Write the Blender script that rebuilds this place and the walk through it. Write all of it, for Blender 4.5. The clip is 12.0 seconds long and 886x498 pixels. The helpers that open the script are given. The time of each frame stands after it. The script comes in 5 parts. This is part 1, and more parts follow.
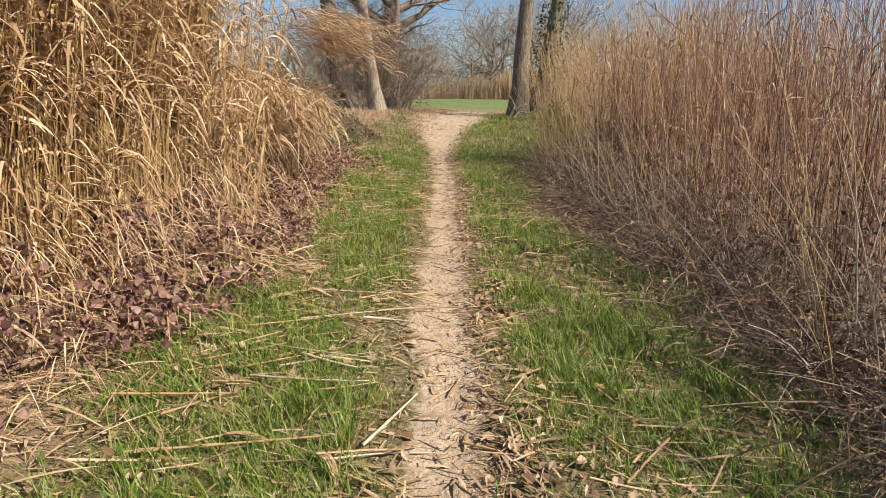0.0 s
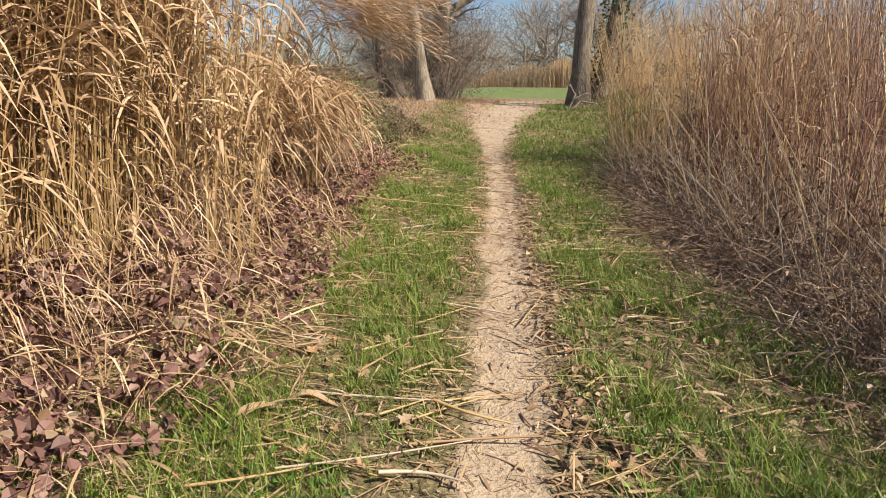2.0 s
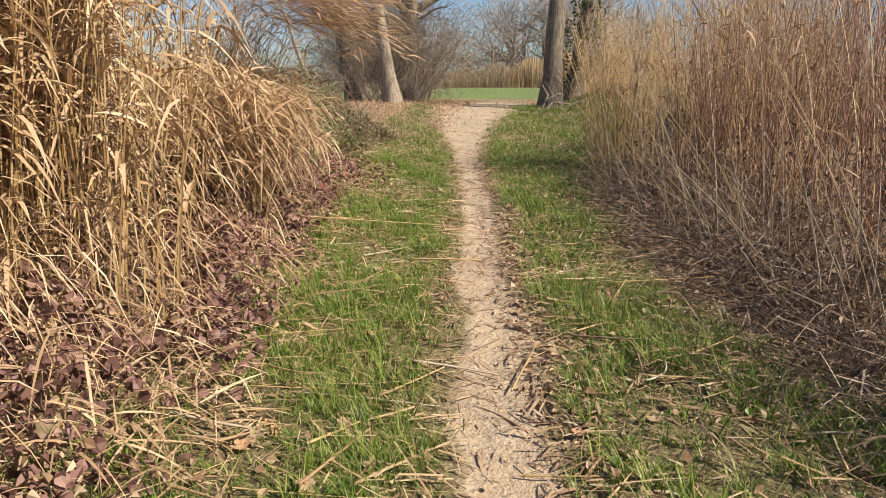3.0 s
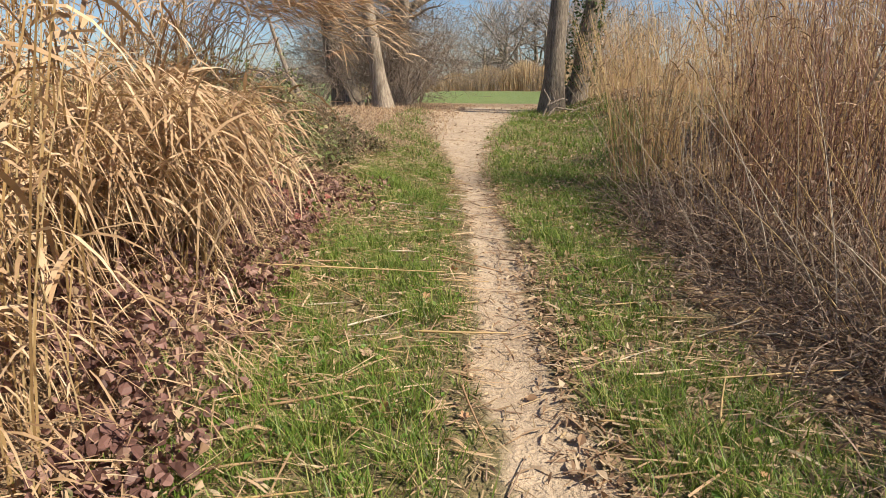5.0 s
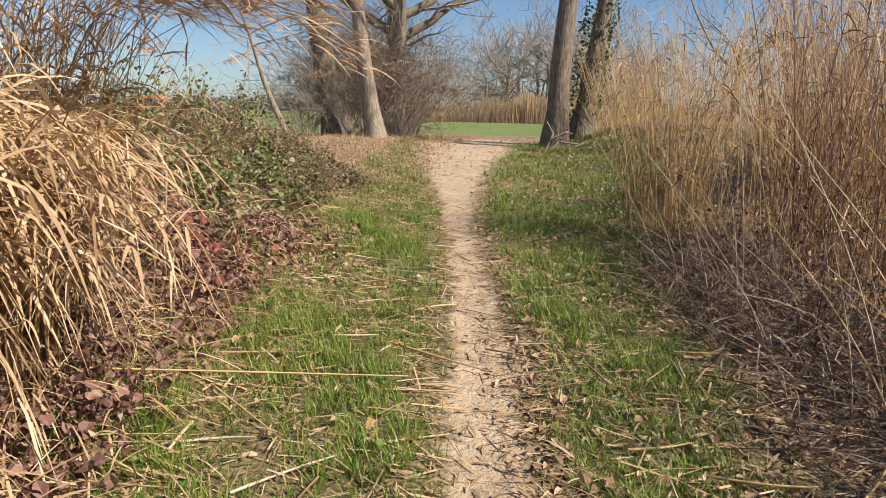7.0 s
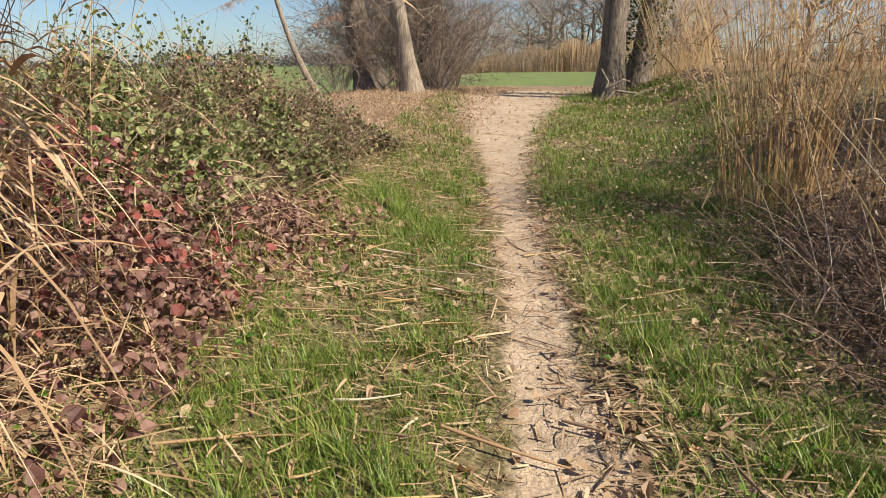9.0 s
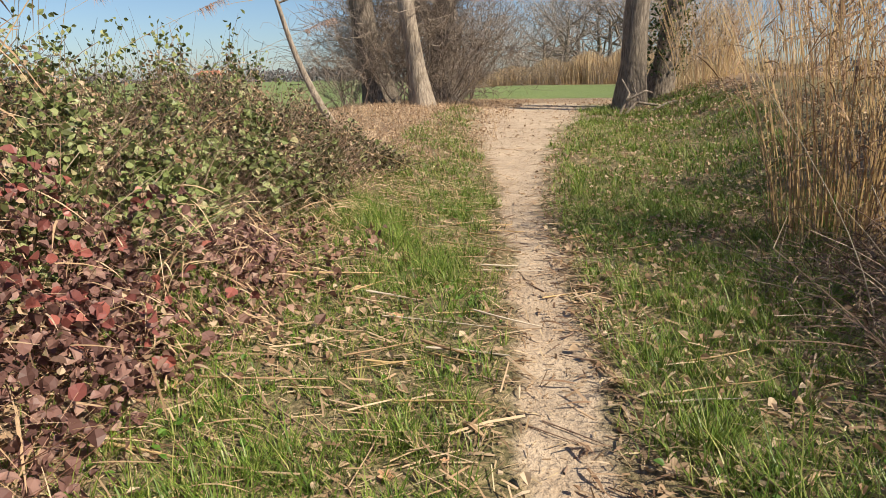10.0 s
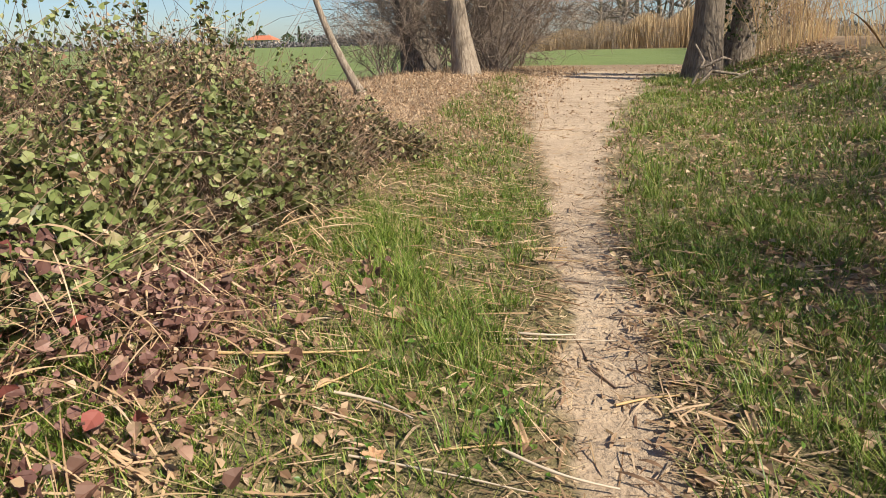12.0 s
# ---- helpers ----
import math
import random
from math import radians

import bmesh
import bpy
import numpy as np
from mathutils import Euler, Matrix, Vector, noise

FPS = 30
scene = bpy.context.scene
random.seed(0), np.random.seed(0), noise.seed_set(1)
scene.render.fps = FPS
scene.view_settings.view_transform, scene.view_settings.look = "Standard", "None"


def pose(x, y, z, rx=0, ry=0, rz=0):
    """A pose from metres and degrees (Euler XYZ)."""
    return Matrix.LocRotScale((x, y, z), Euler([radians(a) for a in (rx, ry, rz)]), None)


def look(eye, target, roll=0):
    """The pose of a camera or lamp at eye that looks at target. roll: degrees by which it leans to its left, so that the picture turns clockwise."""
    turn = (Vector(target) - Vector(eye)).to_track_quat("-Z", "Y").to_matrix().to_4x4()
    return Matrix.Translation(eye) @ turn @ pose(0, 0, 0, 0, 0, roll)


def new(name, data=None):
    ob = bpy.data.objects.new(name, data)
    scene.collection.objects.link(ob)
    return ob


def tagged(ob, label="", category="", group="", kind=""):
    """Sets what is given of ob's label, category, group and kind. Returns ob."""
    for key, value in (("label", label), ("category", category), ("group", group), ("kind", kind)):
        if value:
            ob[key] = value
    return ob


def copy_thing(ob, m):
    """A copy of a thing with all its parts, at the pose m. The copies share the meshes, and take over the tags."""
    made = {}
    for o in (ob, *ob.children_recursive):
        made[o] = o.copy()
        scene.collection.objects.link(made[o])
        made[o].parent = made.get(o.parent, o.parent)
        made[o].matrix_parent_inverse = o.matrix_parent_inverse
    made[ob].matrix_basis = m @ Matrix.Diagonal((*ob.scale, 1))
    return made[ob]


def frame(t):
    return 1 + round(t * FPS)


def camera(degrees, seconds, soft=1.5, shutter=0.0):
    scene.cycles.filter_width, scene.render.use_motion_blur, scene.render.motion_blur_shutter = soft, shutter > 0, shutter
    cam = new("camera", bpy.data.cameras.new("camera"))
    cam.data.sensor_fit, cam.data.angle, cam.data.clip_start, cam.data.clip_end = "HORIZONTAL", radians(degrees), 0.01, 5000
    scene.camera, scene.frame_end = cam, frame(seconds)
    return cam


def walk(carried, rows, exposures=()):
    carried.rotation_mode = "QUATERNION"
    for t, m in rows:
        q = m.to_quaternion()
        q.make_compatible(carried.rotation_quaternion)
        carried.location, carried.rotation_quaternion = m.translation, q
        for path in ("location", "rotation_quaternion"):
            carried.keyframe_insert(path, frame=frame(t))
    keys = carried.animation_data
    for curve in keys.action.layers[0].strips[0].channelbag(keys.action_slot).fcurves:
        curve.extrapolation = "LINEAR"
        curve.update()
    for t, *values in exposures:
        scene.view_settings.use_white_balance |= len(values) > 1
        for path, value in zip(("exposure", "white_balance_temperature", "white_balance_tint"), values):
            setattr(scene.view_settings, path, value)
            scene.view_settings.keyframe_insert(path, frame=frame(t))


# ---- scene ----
cam = camera(66.0, 12.0, soft=0.8)
PATH = [
    (0, (0.714, 0.435, 1.379), (0.547, 2.375, 0.924), 1.0),
    (0.5, (0.668, 0.901, 1.381), (0.518, 2.844, 0.936), 1.5),
    (1, (0.575, 1.347, 1.363), (0.338, 3.27, 0.865), 0.1),
    (1.5, (0.524, 1.773, 1.368), (0.295, 3.691, 0.85), 0.0),
    (2, (0.466, 2.185, 1.383), (0.159, 4.1, 0.894), 0.6),
    (2.5, (0.369, 2.61, 1.385), (0.084, 4.528, 0.894), 0.4),
    (3, (0.342, 3.037, 1.393), (0.117, 4.963, 0.907), 0.0),
    (3.2, (0.317, 3.192, 1.393), (0.065, 5.116, 0.909), -0.3),
    (4.8, (0.054, 4.345, 1.406), (-0.154, 6.276, 0.928), 0.3),
    (5, (0.04, 4.499, 1.409), (-0.155, 6.431, 0.93), 0.3),
    (5.5, (0.081, 4.886, 1.399), (-0.101, 6.821, 0.927), 0.6),
    (6, (0.074, 5.247, 1.375), (-0.173, 7.178, 0.917), 0.4),
    (6.5, (0.056, 5.642, 1.382), (-0.139, 7.587, 0.957), 0.8),
    (7, (0.073, 6.029, 1.376), (-0.125, 7.98, 0.982), 1.4),
    (7.2, (0.056, 6.173, 1.366), (-0.168, 8.118, 0.96), 1.1),
    (8.8, (-0.095, 7.309, 1.352), (-0.432, 9.209, 0.825), -0.2),
    (9, (-0.11, 7.46, 1.352), (-0.427, 9.363, 0.825), -0.4),
    (9.5, (-0.102, 7.878, 1.331), (-0.397, 9.795, 0.843), -1.1),
    (10, (-0.161, 8.305, 1.294), (-0.525, 10.21, 0.805), -0.8),
    (10.5, (-0.184, 8.725, 1.302), (-0.568, 10.619, 0.79), -1.1),
    (11, (-0.192, 9.121, 1.315), (-0.71, 10.976, 0.774), -2.5),
    (11.5, (-0.31, 9.499, 1.334), (-0.857, 11.334, 0.755), -1.6),
    (12, (-0.336, 9.904, 1.323), (-0.834, 11.751, 0.742), -1.1),
]
walk(cam, [(t, look(e, g, r)) for t, e, g, r in PATH], exposures=[(0.0, 0.62), (12.0, 0.6)])

# ---- sky, sun ----
SUN_EL, SUN_AZ = radians(43), (0.95, -0.31)
world = bpy.data.worlds.new("sky")
scene.world = world
world.use_nodes = True
wn, wl = world.node_tree.nodes, world.node_tree.links
sky = wn.new("ShaderNodeTexSky")
sky.sky_type, sky.sun_disc = "NISHITA", False
sky.sun_elevation, sky.sun_rotation = SUN_EL, math.atan2(SUN_AZ[0], SUN_AZ[1])
sky.air_density, sky.dust_density, sky.ozone_density = 0.9, 0.5, 3.0
tint = wn.new("ShaderNodeMixRGB")
tint.blend_type, tint.inputs[0].default_value, tint.inputs[2].default_value = "MULTIPLY", 1.0, (0.9, 0.97, 1.06, 1)
wl.new(sky.outputs[0], tint.inputs[1])
wl.new(tint.outputs[0], wn["Background"].inputs[0])
wn["Background"].inputs[1].default_value = 0.07
sun = new("sun", bpy.data.lights.new("sun", "SUN"))
sun.data.energy, sun.data.angle, sun.data.color = 5.0, radians(0.5), (1.0, 0.9, 0.73)
sun.matrix_world = look((SUN_AZ[0] * math.cos(SUN_EL) * 50, SUN_AZ[1] * math.cos(SUN_EL) * 50, math.sin(SUN_EL) * 50), (0, 0, 0))

RNG = np.random.default_rng(7)


# ---- mesh helpers ----
def quads(name, verts, faces, mat, smooth=False):
    """One mesh from arrays of vertices and four-cornered faces."""
    verts, faces = np.asarray(verts, float).reshape(-1, 3), np.asarray(faces, int).reshape(-1, 4)
    me = bpy.data.meshes.new(name)
    me.vertices.add(len(verts))
    me.vertices.foreach_set("co", verts.ravel())
    me.loops.add(faces.size)
    me.loops.foreach_set("vertex_index", faces.ravel())
    me.polygons.add(len(faces))
    me.polygons.foreach_set("loop_start", np.arange(0, faces.size, 4))
    me.polygons.foreach_set("use_smooth", np.full(len(faces), smooth))
    me.materials.append(mat)
    me.update(calc_edges=True)
    me.validate()
    return me


class Soup:
    """Gathers strips and tubes for one mesh."""

    def __init__(self):
        self.v, self.f, self.n = [], [], 0

    def put(self, verts, faces):
        self.v.append(verts.reshape(-1, 3))
        self.f.append(faces.reshape(-1, 4) + self.n)
        self.n += len(self.v[-1])

    def ribbons(self, line, width, side):
        """line (N,K,3), width (N,K), side (N,3): flat blades."""
        n, k = line.shape[:2]
        half = side[:, None, :] * width[..., None] / 2
        verts = np.stack([line - half, line + half], 2)
        base = (np.arange(n)[:, None] * k + np.arange(k - 1)[None]) * 2
        self.put(verts, np.stack([base, base + 1, base + 3, base + 2], -1))
        return self

    def tubes(self, line, radius, sides=3):
        """line (N,K,3), radius (N,K): tapered stems."""
        n, k = line.shape[:2]
        d = np.gradient(line, axis=1)
        d /= np.linalg.norm(d, axis=-1, keepdims=True) + 1e-9
        ref = np.where(np.abs(d[:, :1, 2:3]) > 0.8, np.array([1.0, 0.2, 0]), np.array([0, 0.1, 1.0]))
        u = np.cross(d, ref)
        u /= np.linalg.norm(u, axis=-1, keepdims=True) + 1e-9
        w = np.cross(d, u)
        a = np.arange(sides) * 2 * math.pi / sides
        ring = line[:, :, None] + radius[..., None, None] * (u[:, :, None] * np.cos(a)[None, None, :, None] + w[:, :, None] * np.sin(a)[None, None, :, None])
        i = np.arange(n)[:, None, None] * k * sides + np.arange(k - 1)[None, :, None] * sides
        s = np.arange(sides)[None, None]
        t = (np.arange(sides) + 1)[None, None] % sides
        self.put(ring, np.stack([i + s, i + t, i + sides + t, i + sides + s], -1))
        return self

    def mesh(self, name, mat, smooth=False):
        return quads(name, np.concatenate(self.v), np.concatenate(self.f), mat, smooth)


def part(name, data, parent, label=""):
    ob = new(name, data)
    ob.parent = parent
    return tagged(ob, label)


def thing(name, place, label, category, group="", kind=""):
    ob = new(name)
    ob.empty_display_size = 0.1
    ob.location = place
    return tagged(ob, label, category, group, kind)


def stuff(name, soup, mat, label, category, smooth=False):
    return tagged(new(name, soup.mesh(name, mat, smooth)), label, category, "", "stuff")


def smooth01(v):
    v = np.clip(v, 0, 1)
    return v * v * (3 - 2 * v)


# ---- lie of the land ----
LINE_Y = [-40, 0, 2.6, 4.1, 6.3, 7.3, 8.5, 11.7, 13.6, 16.3, 19, 22, 26, 32, 40]
LINE_X = [0.9, 0.75, 0.55, 0.43, 0.22, 0.16, 0.02, -0.22, -0.47, -0.75, -1.05, -1.25, -1.2, -1.3, -1.5]
LINE_W = [0.16, 0.15, 0.15, 0.165, 0.195, 0.18, 0.175, 0.17, 0.18, 0.24, 0.5, 0.9, 1.35, 2.0, 2.2]


def path_x(y):
    return np.interp(y, LINE_Y, LINE_X)


def path_w(y):
    return np.interp(y, LINE_Y, LINE_W)


def bumps(x, y, f=1.0):
    return (np.sin(x * 2.1 * f + 1.3) * np.cos(y * 1.7 * f + 0.4) + 0.6 * np.sin(x * 4.3 * f + y * 3.1 * f) + 0.4 * np.cos(y * 6.7 * f - x * 5.9 * f + 2.0)) / 2


def land(x, y):
    """Height of the ground."""
    x, y = np.asarray(x, float), np.asarray(y, float)
    z = 0.45 * smooth01((y - 14) / 13)
    z = z + 0.85 * smooth01((x - 0.9) / 3.0) * smooth01((y - 11.5) / 5) * (1 - smooth01((y - 26) / 9))
    z = z + 0.12 * smooth01((-1.0 - x) / 1.4) * (1 - smooth01((y - 14) / 6))
    z = z + 0.16 * np.exp(-(((x + 4.6) / 1.7) ** 2 + ((y - 25.0) / 4.0) ** 2))
    z = z - 0.75 * smooth01((-5.5 - x) / 9) * smooth01((y - 10) / 10) * (1 - smooth01((y - 60) / 40) * 0.5)
    near = 1 - smooth01((np.abs(y - 10) - 20) / 20)
    z = z + 0.022 * bumps(x, y) * near + 0.008 * bumps(x, y, 3.7) * near
    z = z - 0.035 * np.exp(-(((x - path_x(y)) / (path_w(y) * 1.3)) ** 2)) * (1 - smooth01((y - 17) / 5))
    return z


# ---- materials ----
def material(name):
    m = bpy.data.materials.new(name)
    m.use_nodes = True
    return m, m.node_tree.nodes, m.node_tree.links, m.node_tree.nodes["Principled BSDF"]


def ramp(nodes, stops):
    r = nodes.new("ShaderNodeValToRGB")
    while len(r.color_ramp.elements) < len(stops):
        r.color_ramp.elements.new(0.5)
    for e, (p, c) in zip(r.color_ramp.elements, stops):
        e.position, e.color = p, (*c, 1)
    return r


def noise_node(nodes, links, scale, detail=4, rough=0.55, coord=None):
    n = nodes.new("ShaderNodeTexNoise")
    n.inputs["Scale"].default_value, n.inputs["Detail"].default_value, n.inputs["Roughness"].default_value = scale, detail, rough
    if coord:
        links.new(coord, n.inputs["Vector"])
    return n


def blade_material(name, stops, through_light=0.3, rough=0.6, streak=6.0):
    """Leaf, blade or stem: every piece takes its own shade, with fine streaks."""
    m, n, l, b = material(name)
    g, co = n.new("ShaderNodeNewGeometry"), n.new("ShaderNodeTexCoord")
    no = noise_node(n, l, streak, 3, 0.6, co.outputs["Object"])
    mix = n.new("ShaderNodeMath")
    mix.operation, mix.inputs[1].default_value = "MULTIPLY_ADD", 0.75
    sub = n.new("ShaderNodeMath")
    sub.operation, sub.inputs[1].default_value = "MULTIPLY", 0.3
    l.new(no.outputs[0], sub.inputs[0])
    l.new(g.outputs["Random Per Island"], mix.inputs[0])
    l.new(sub.outputs[0], mix.inputs[2])
    r = ramp(n, stops)
    l.new(mix.outputs[0], r.inputs[0])
    l.new(r.outputs[0], b.inputs["Base Color"])
    b.inputs["Roughness"].default_value = rough
    b.inputs["Specular IOR Level"].default_value = 0.3
    if through_light:
        t, mx = n.new("ShaderNodeBsdfTranslucent"), n.new("ShaderNodeMixShader")
        l.new(r.outputs[0], t.inputs[0])
        mx.inputs[0].default_value = through_light
        l.new(b.outputs[0], mx.inputs[1])
        l.new(t.outputs[0], mx.inputs[2])
        l.new(mx.outputs[0], n["Material Output"].inputs[0])
    return m


STRAW = blade_material("dry_reed_leaf", [(0.0, (0.2, 0.118, 0.062)), (0.3, (0.41, 0.27, 0.155)), (0.65, (0.57, 0.395, 0.24)), (1.0, (0.75, 0.58, 0.4))], 0.2)
CANE = blade_material("dry_cane", [(0.0, (0.26, 0.16, 0.07)), (0.4, (0.44, 0.29, 0.13)), (0.75, (0.56, 0.40, 0.2)), (1.0, (0.66, 0.52, 0.3))], 0.0, 0.5)
RUSSET = blade_material("russet_stem", [(0.0, (0.045, 0.018, 0.013)), (0.35, (0.11, 0.046, 0.031)), (0.7, (0.22, 0.108, 0.073)), (1.0, (0.47, 0.3, 0.21))], 0.0, 0.6)
TWIG = blade_material("grey_twig", [(0.0, (0.065, 0.04, 0.028)), (0.45, (0.185, 0.12, 0.082)), (0.8, (0.37, 0.265, 0.19)), (1.0, (0.66, 0.54, 0.42))], 0.0, 0.7)
GRASS = blade_material("grass_blade", [(0.0, (0.05, 0.09, 0.014)), (0.4, (0.115, 0.19, 0.025)), (0.7, (0.21, 0.285, 0.048)), (0.86, (0.36, 0.36, 0.11)), (1.0, (0.56, 0.47, 0.25))], 0.22, 0.4)
WINE = blade_material("wine_bramble_leaf", [(0.0, (0.075, 0.04, 0.035)), (0.4, (0.165, 0.085, 0.072)), (0.7, (0.29, 0.16, 0.135)), (0.88, (0.42, 0.27, 0.21)), (0.93, (0.13, 0.16, 0.05)), (0.97, (0.45, 0.07, 0.05)), (1.0, (0.5, 0.09, 0.06))], 0.25, 0.5)
BRAMBLE = blade_material("bramble_leaf", [(0.0, (0.07, 0.065, 0.028)), (0.3, (0.13, 0.15, 0.05)), (0.6, (0.24, 0.29, 0.1)), (0.84, (0.38, 0.4, 0.18)), (0.94, (0.45, 0.3, 0.2)), (1.0, (0.74, 0.7, 0.56))], 0.3, 0.4)
BRONZE = blade_material("bronze_bramble_leaf", [(0.0, (0.045, 0.038, 0.02)), (0.4, (0.1, 0.085, 0.04)), (0.75, (0.19, 0.17, 0.085)), (0.92, (0.3, 0.2, 0.13)), (1.0, (0.5, 0.43, 0.32))], 0.2, 0.45)
RUST = blade_material("russet_dead_leaf", [(0.0, (0.07, 0.04, 0.03)), (0.45, (0.17, 0.09, 0.065)), (0.8, (0.3, 0.175, 0.125)), (1.0, (0.5, 0.35, 0.26))], 0.15, 0.6, 20)
LITTER = blade_material("dead_leaf", [(0.0, (0.15, 0.085, 0.05)), (0.35, (0.3, 0.19, 0.115)), (0.7, (0.46, 0.33, 0.21)), (1.0, (0.66, 0.53, 0.38))], 0.15, 0.65, 20)
IVY = blade_material("ivy_leaf", [(0.0, (0.02, 0.04, 0.01)), (0.6, (0.05, 0.08, 0.02)), (1.0, (0.1, 0.13, 0.04))], 0.2, 0.4)
FAR_REED = blade_material("far_reed", [(0.0, (0.34, 0.22, 0.11)), (0.5, (0.52, 0.37, 0.21)), (1.0, (0.64, 0.5, 0.32))], 0.2, 0.7, 90)
# horizon haze is put into this colour: flat greyed tones, little contrast
HAZE_TWIG = blade_material("haze_tinted_twig", [(0.0, (0.15, 0.14, 0.145)), (0.5, (0.18, 0.165, 0.165)), (1.0, (0.22, 0.2, 0.195))], 0.0, 0.9)
# paled copy of the bare twig: distance haze and sunlight mixed into its colour
HAZE_SUN_TWIG = blade_material("haze_sun_tinted_twig", [(0.0, (0.24, 0.2, 0.175)), (0.5, (0.34, 0.29, 0.255)), (1.0, (0.46, 0.4, 0.36))], 0.0, 0.9)
FAR_TWIG = blade_material("bare_twig", [(0.0, (0.14, 0.105, 0.08)), (0.5, (0.24, 0.185, 0.14)), (1.0, (0.37, 0.3, 0.235))], 0.0, 0.8)


def bark_material(name, dark, light, scale=1.0):
    m, n, l, b = material(name)
    co, mp = n.new("ShaderNodeTexCoord"), n.new("ShaderNodeMapping")
    mp.inputs["Scale"].default_value = (9 * scale, 9 * scale, 1.6 * scale)
    l.new(co.outputs["Object"], mp.inputs[0])
    a = noise_node(n, l, 2.2, 8, 0.65, mp.outputs[0])
    a.inputs["Distortion"].default_value = 0.8
    c = noise_node(n, l, 0.9, 3, 0.5, co.outputs["Object"])
    r = ramp(n, [(0.36, dark), (0.52, tuple((d + e) / 2 for d, e in zip(dark, light))), (0.66, light)])
    l.new(a.outputs[0], r.inputs[0])
    mx = n.new("ShaderNodeMixRGB")
    mx.blend_type, mx.inputs[0].default_value = "MULTIPLY", 0.5
    r2 = ramp(n, [(0.35, (0.6, 0.6, 0.55)), (0.65, (1, 1, 1))])
    l.new(c.outputs[0], r2.inputs[0])
    l.new(r.outputs[0], mx.inputs[1])
    l.new(r2.outputs[0], mx.inputs[2])
    l.new(mx.outputs[0], b.inputs["Base Color"])
    bp = n.new("ShaderNodeBump")
    bp.inputs["Strength"].default_value, bp.inputs["Distance"].default_value = 0.9, 0.04
    l.new(a.outputs[0], bp.inputs["Height"])
    l.new(bp.outputs[0], b.inputs["Normal"])
    b.inputs["Roughness"].default_value = 0.9
    return m


BARK = bark_material("furrowed_bark", (0.10, 0.075, 0.055), (0.33, 0.27, 0.21))
PALE_BARK = bark_material("pale_bark", (0.20, 0.15, 0.11), (0.46, 0.38, 0.3))


def ground_material():
    """Sandy trodden earth, mossy turf soil, leaf mould and mown field, blended by painted zones with ragged edges."""
    m, n, l, b = material("ground")
    co = n.new("ShaderNodeTexCoord")
    at = n.new("ShaderNodeAttribute")
    at.attribute_name = "zone"
    sp = n.new("ShaderNodeSeparateColor")
    l.new(at.outputs["Color"], sp.inputs[0])
    big, mid, fine, grit = [noise_node(n, l, s, d, 0.6, co.outputs["Object"]) for s, d in ((0.7, 4), (5, 6), (38, 6), (190, 3))]

    def tone(src, stops):
        r = ramp(n, stops)
        l.new(src.outputs[0], r.inputs[0])
        return r.outputs[0]

    def blend(fac, a, c, kind="MIX"):
        x = n.new("ShaderNodeMixRGB")
        x.blend_type = kind
        if isinstance(fac, float):
            x.inputs[0].default_value = fac
        else:
            l.new(fac, x.inputs[0])
        l.new(a, x.inputs[1])
        l.new(c, x.inputs[2])
        return x.outputs[0]

    def ragged(channel, amount, lo, hi):
        a = n.new("ShaderNodeMath")
        a.operation, a.inputs[1].default_value = "MULTIPLY_ADD", amount
        s = n.new("ShaderNodeMath")
        s.operation, s.inputs[1].default_value = "SUBTRACT", 0.5
        l.new(mid.outputs[0], s.inputs[0])
        l.new(s.outputs[0], a.inputs[0])
        l.new(channel, a.inputs[2])
        r = ramp(n, [(lo, (0, 0, 0)), (hi, (1, 1, 1))])
        l.new(a.outputs[0], r.inputs[0])
        return r.outputs[0]

    dirt = blend(0.55, tone(mid, [(0.3, (0.33, 0.24, 0.16)), (0.5, (0.5, 0.38, 0.265)), (0.68, (0.64, 0.5, 0.36))]), tone(big, [(0.35, (0.4, 0.3, 0.21)), (0.65, (0.57, 0.445, 0.32))]))
    dirt = blend(0.5, dirt, tone(fine, [(0.3, (0.62, 0.58, 0.54)), (0.55, (1, 1, 1))]), "MULTIPLY")
    soil = blend(0.5, tone(mid, [(0.35, (0.075, 0.065, 0.025)), (0.5, (0.115, 0.12, 0.036)), (0.68, (0.24, 0.19, 0.085))]), tone(fine, [(0.36, (0.05, 0.035, 0.02)), (0.5, (0.2, 0.145, 0.08)), (0.62, (0.46, 0.345, 0.2))]))
    mould = blend(0.5, tone(mid, [(0.3, (0.15, 0.1, 0.06)), (0.7, (0.36, 0.25, 0.155))]), tone(fine, [(0.3, (0.11, 0.07, 0.045)), (0.7, (0.44, 0.32, 0.2))]))
    field = blend(0.5, tone(big, [(0.35, (0.11, 0.145, 0.04)), (0.65, (0.185, 0.22, 0.07))]), tone(fine, [(0.3, (0.08, 0.13, 0.03)), (0.7, (0.22, 0.29, 0.08))]))
    out = blend(ragged(sp.outputs[1], 0.7, 0.35, 0.6), soil, mould)
    out = blend(ragged(sp.outputs[2], 0.4, 0.4, 0.6), out, field)
    out = blend(ragged(sp.outputs[0], 1.3, 0.3, 0.75), out, dirt)
    l.new(out, b.inputs["Base Color"])
    hs = n.new("ShaderNodeMath")
    hs.operation = "ADD"
    l.new(mid.outputs[0], hs.inputs[0])
    l.new(fine.outputs[0], hs.inputs[1])
    bp = n.new("ShaderNodeBump")
    bp.inputs["Strength"].default_value, bp.inputs["Distance"].default_value = 0.9, 0.03
    l.new(hs.outputs[0], bp.inputs["Height"])
    l.new(bp.outputs[0], b.inputs["Normal"])
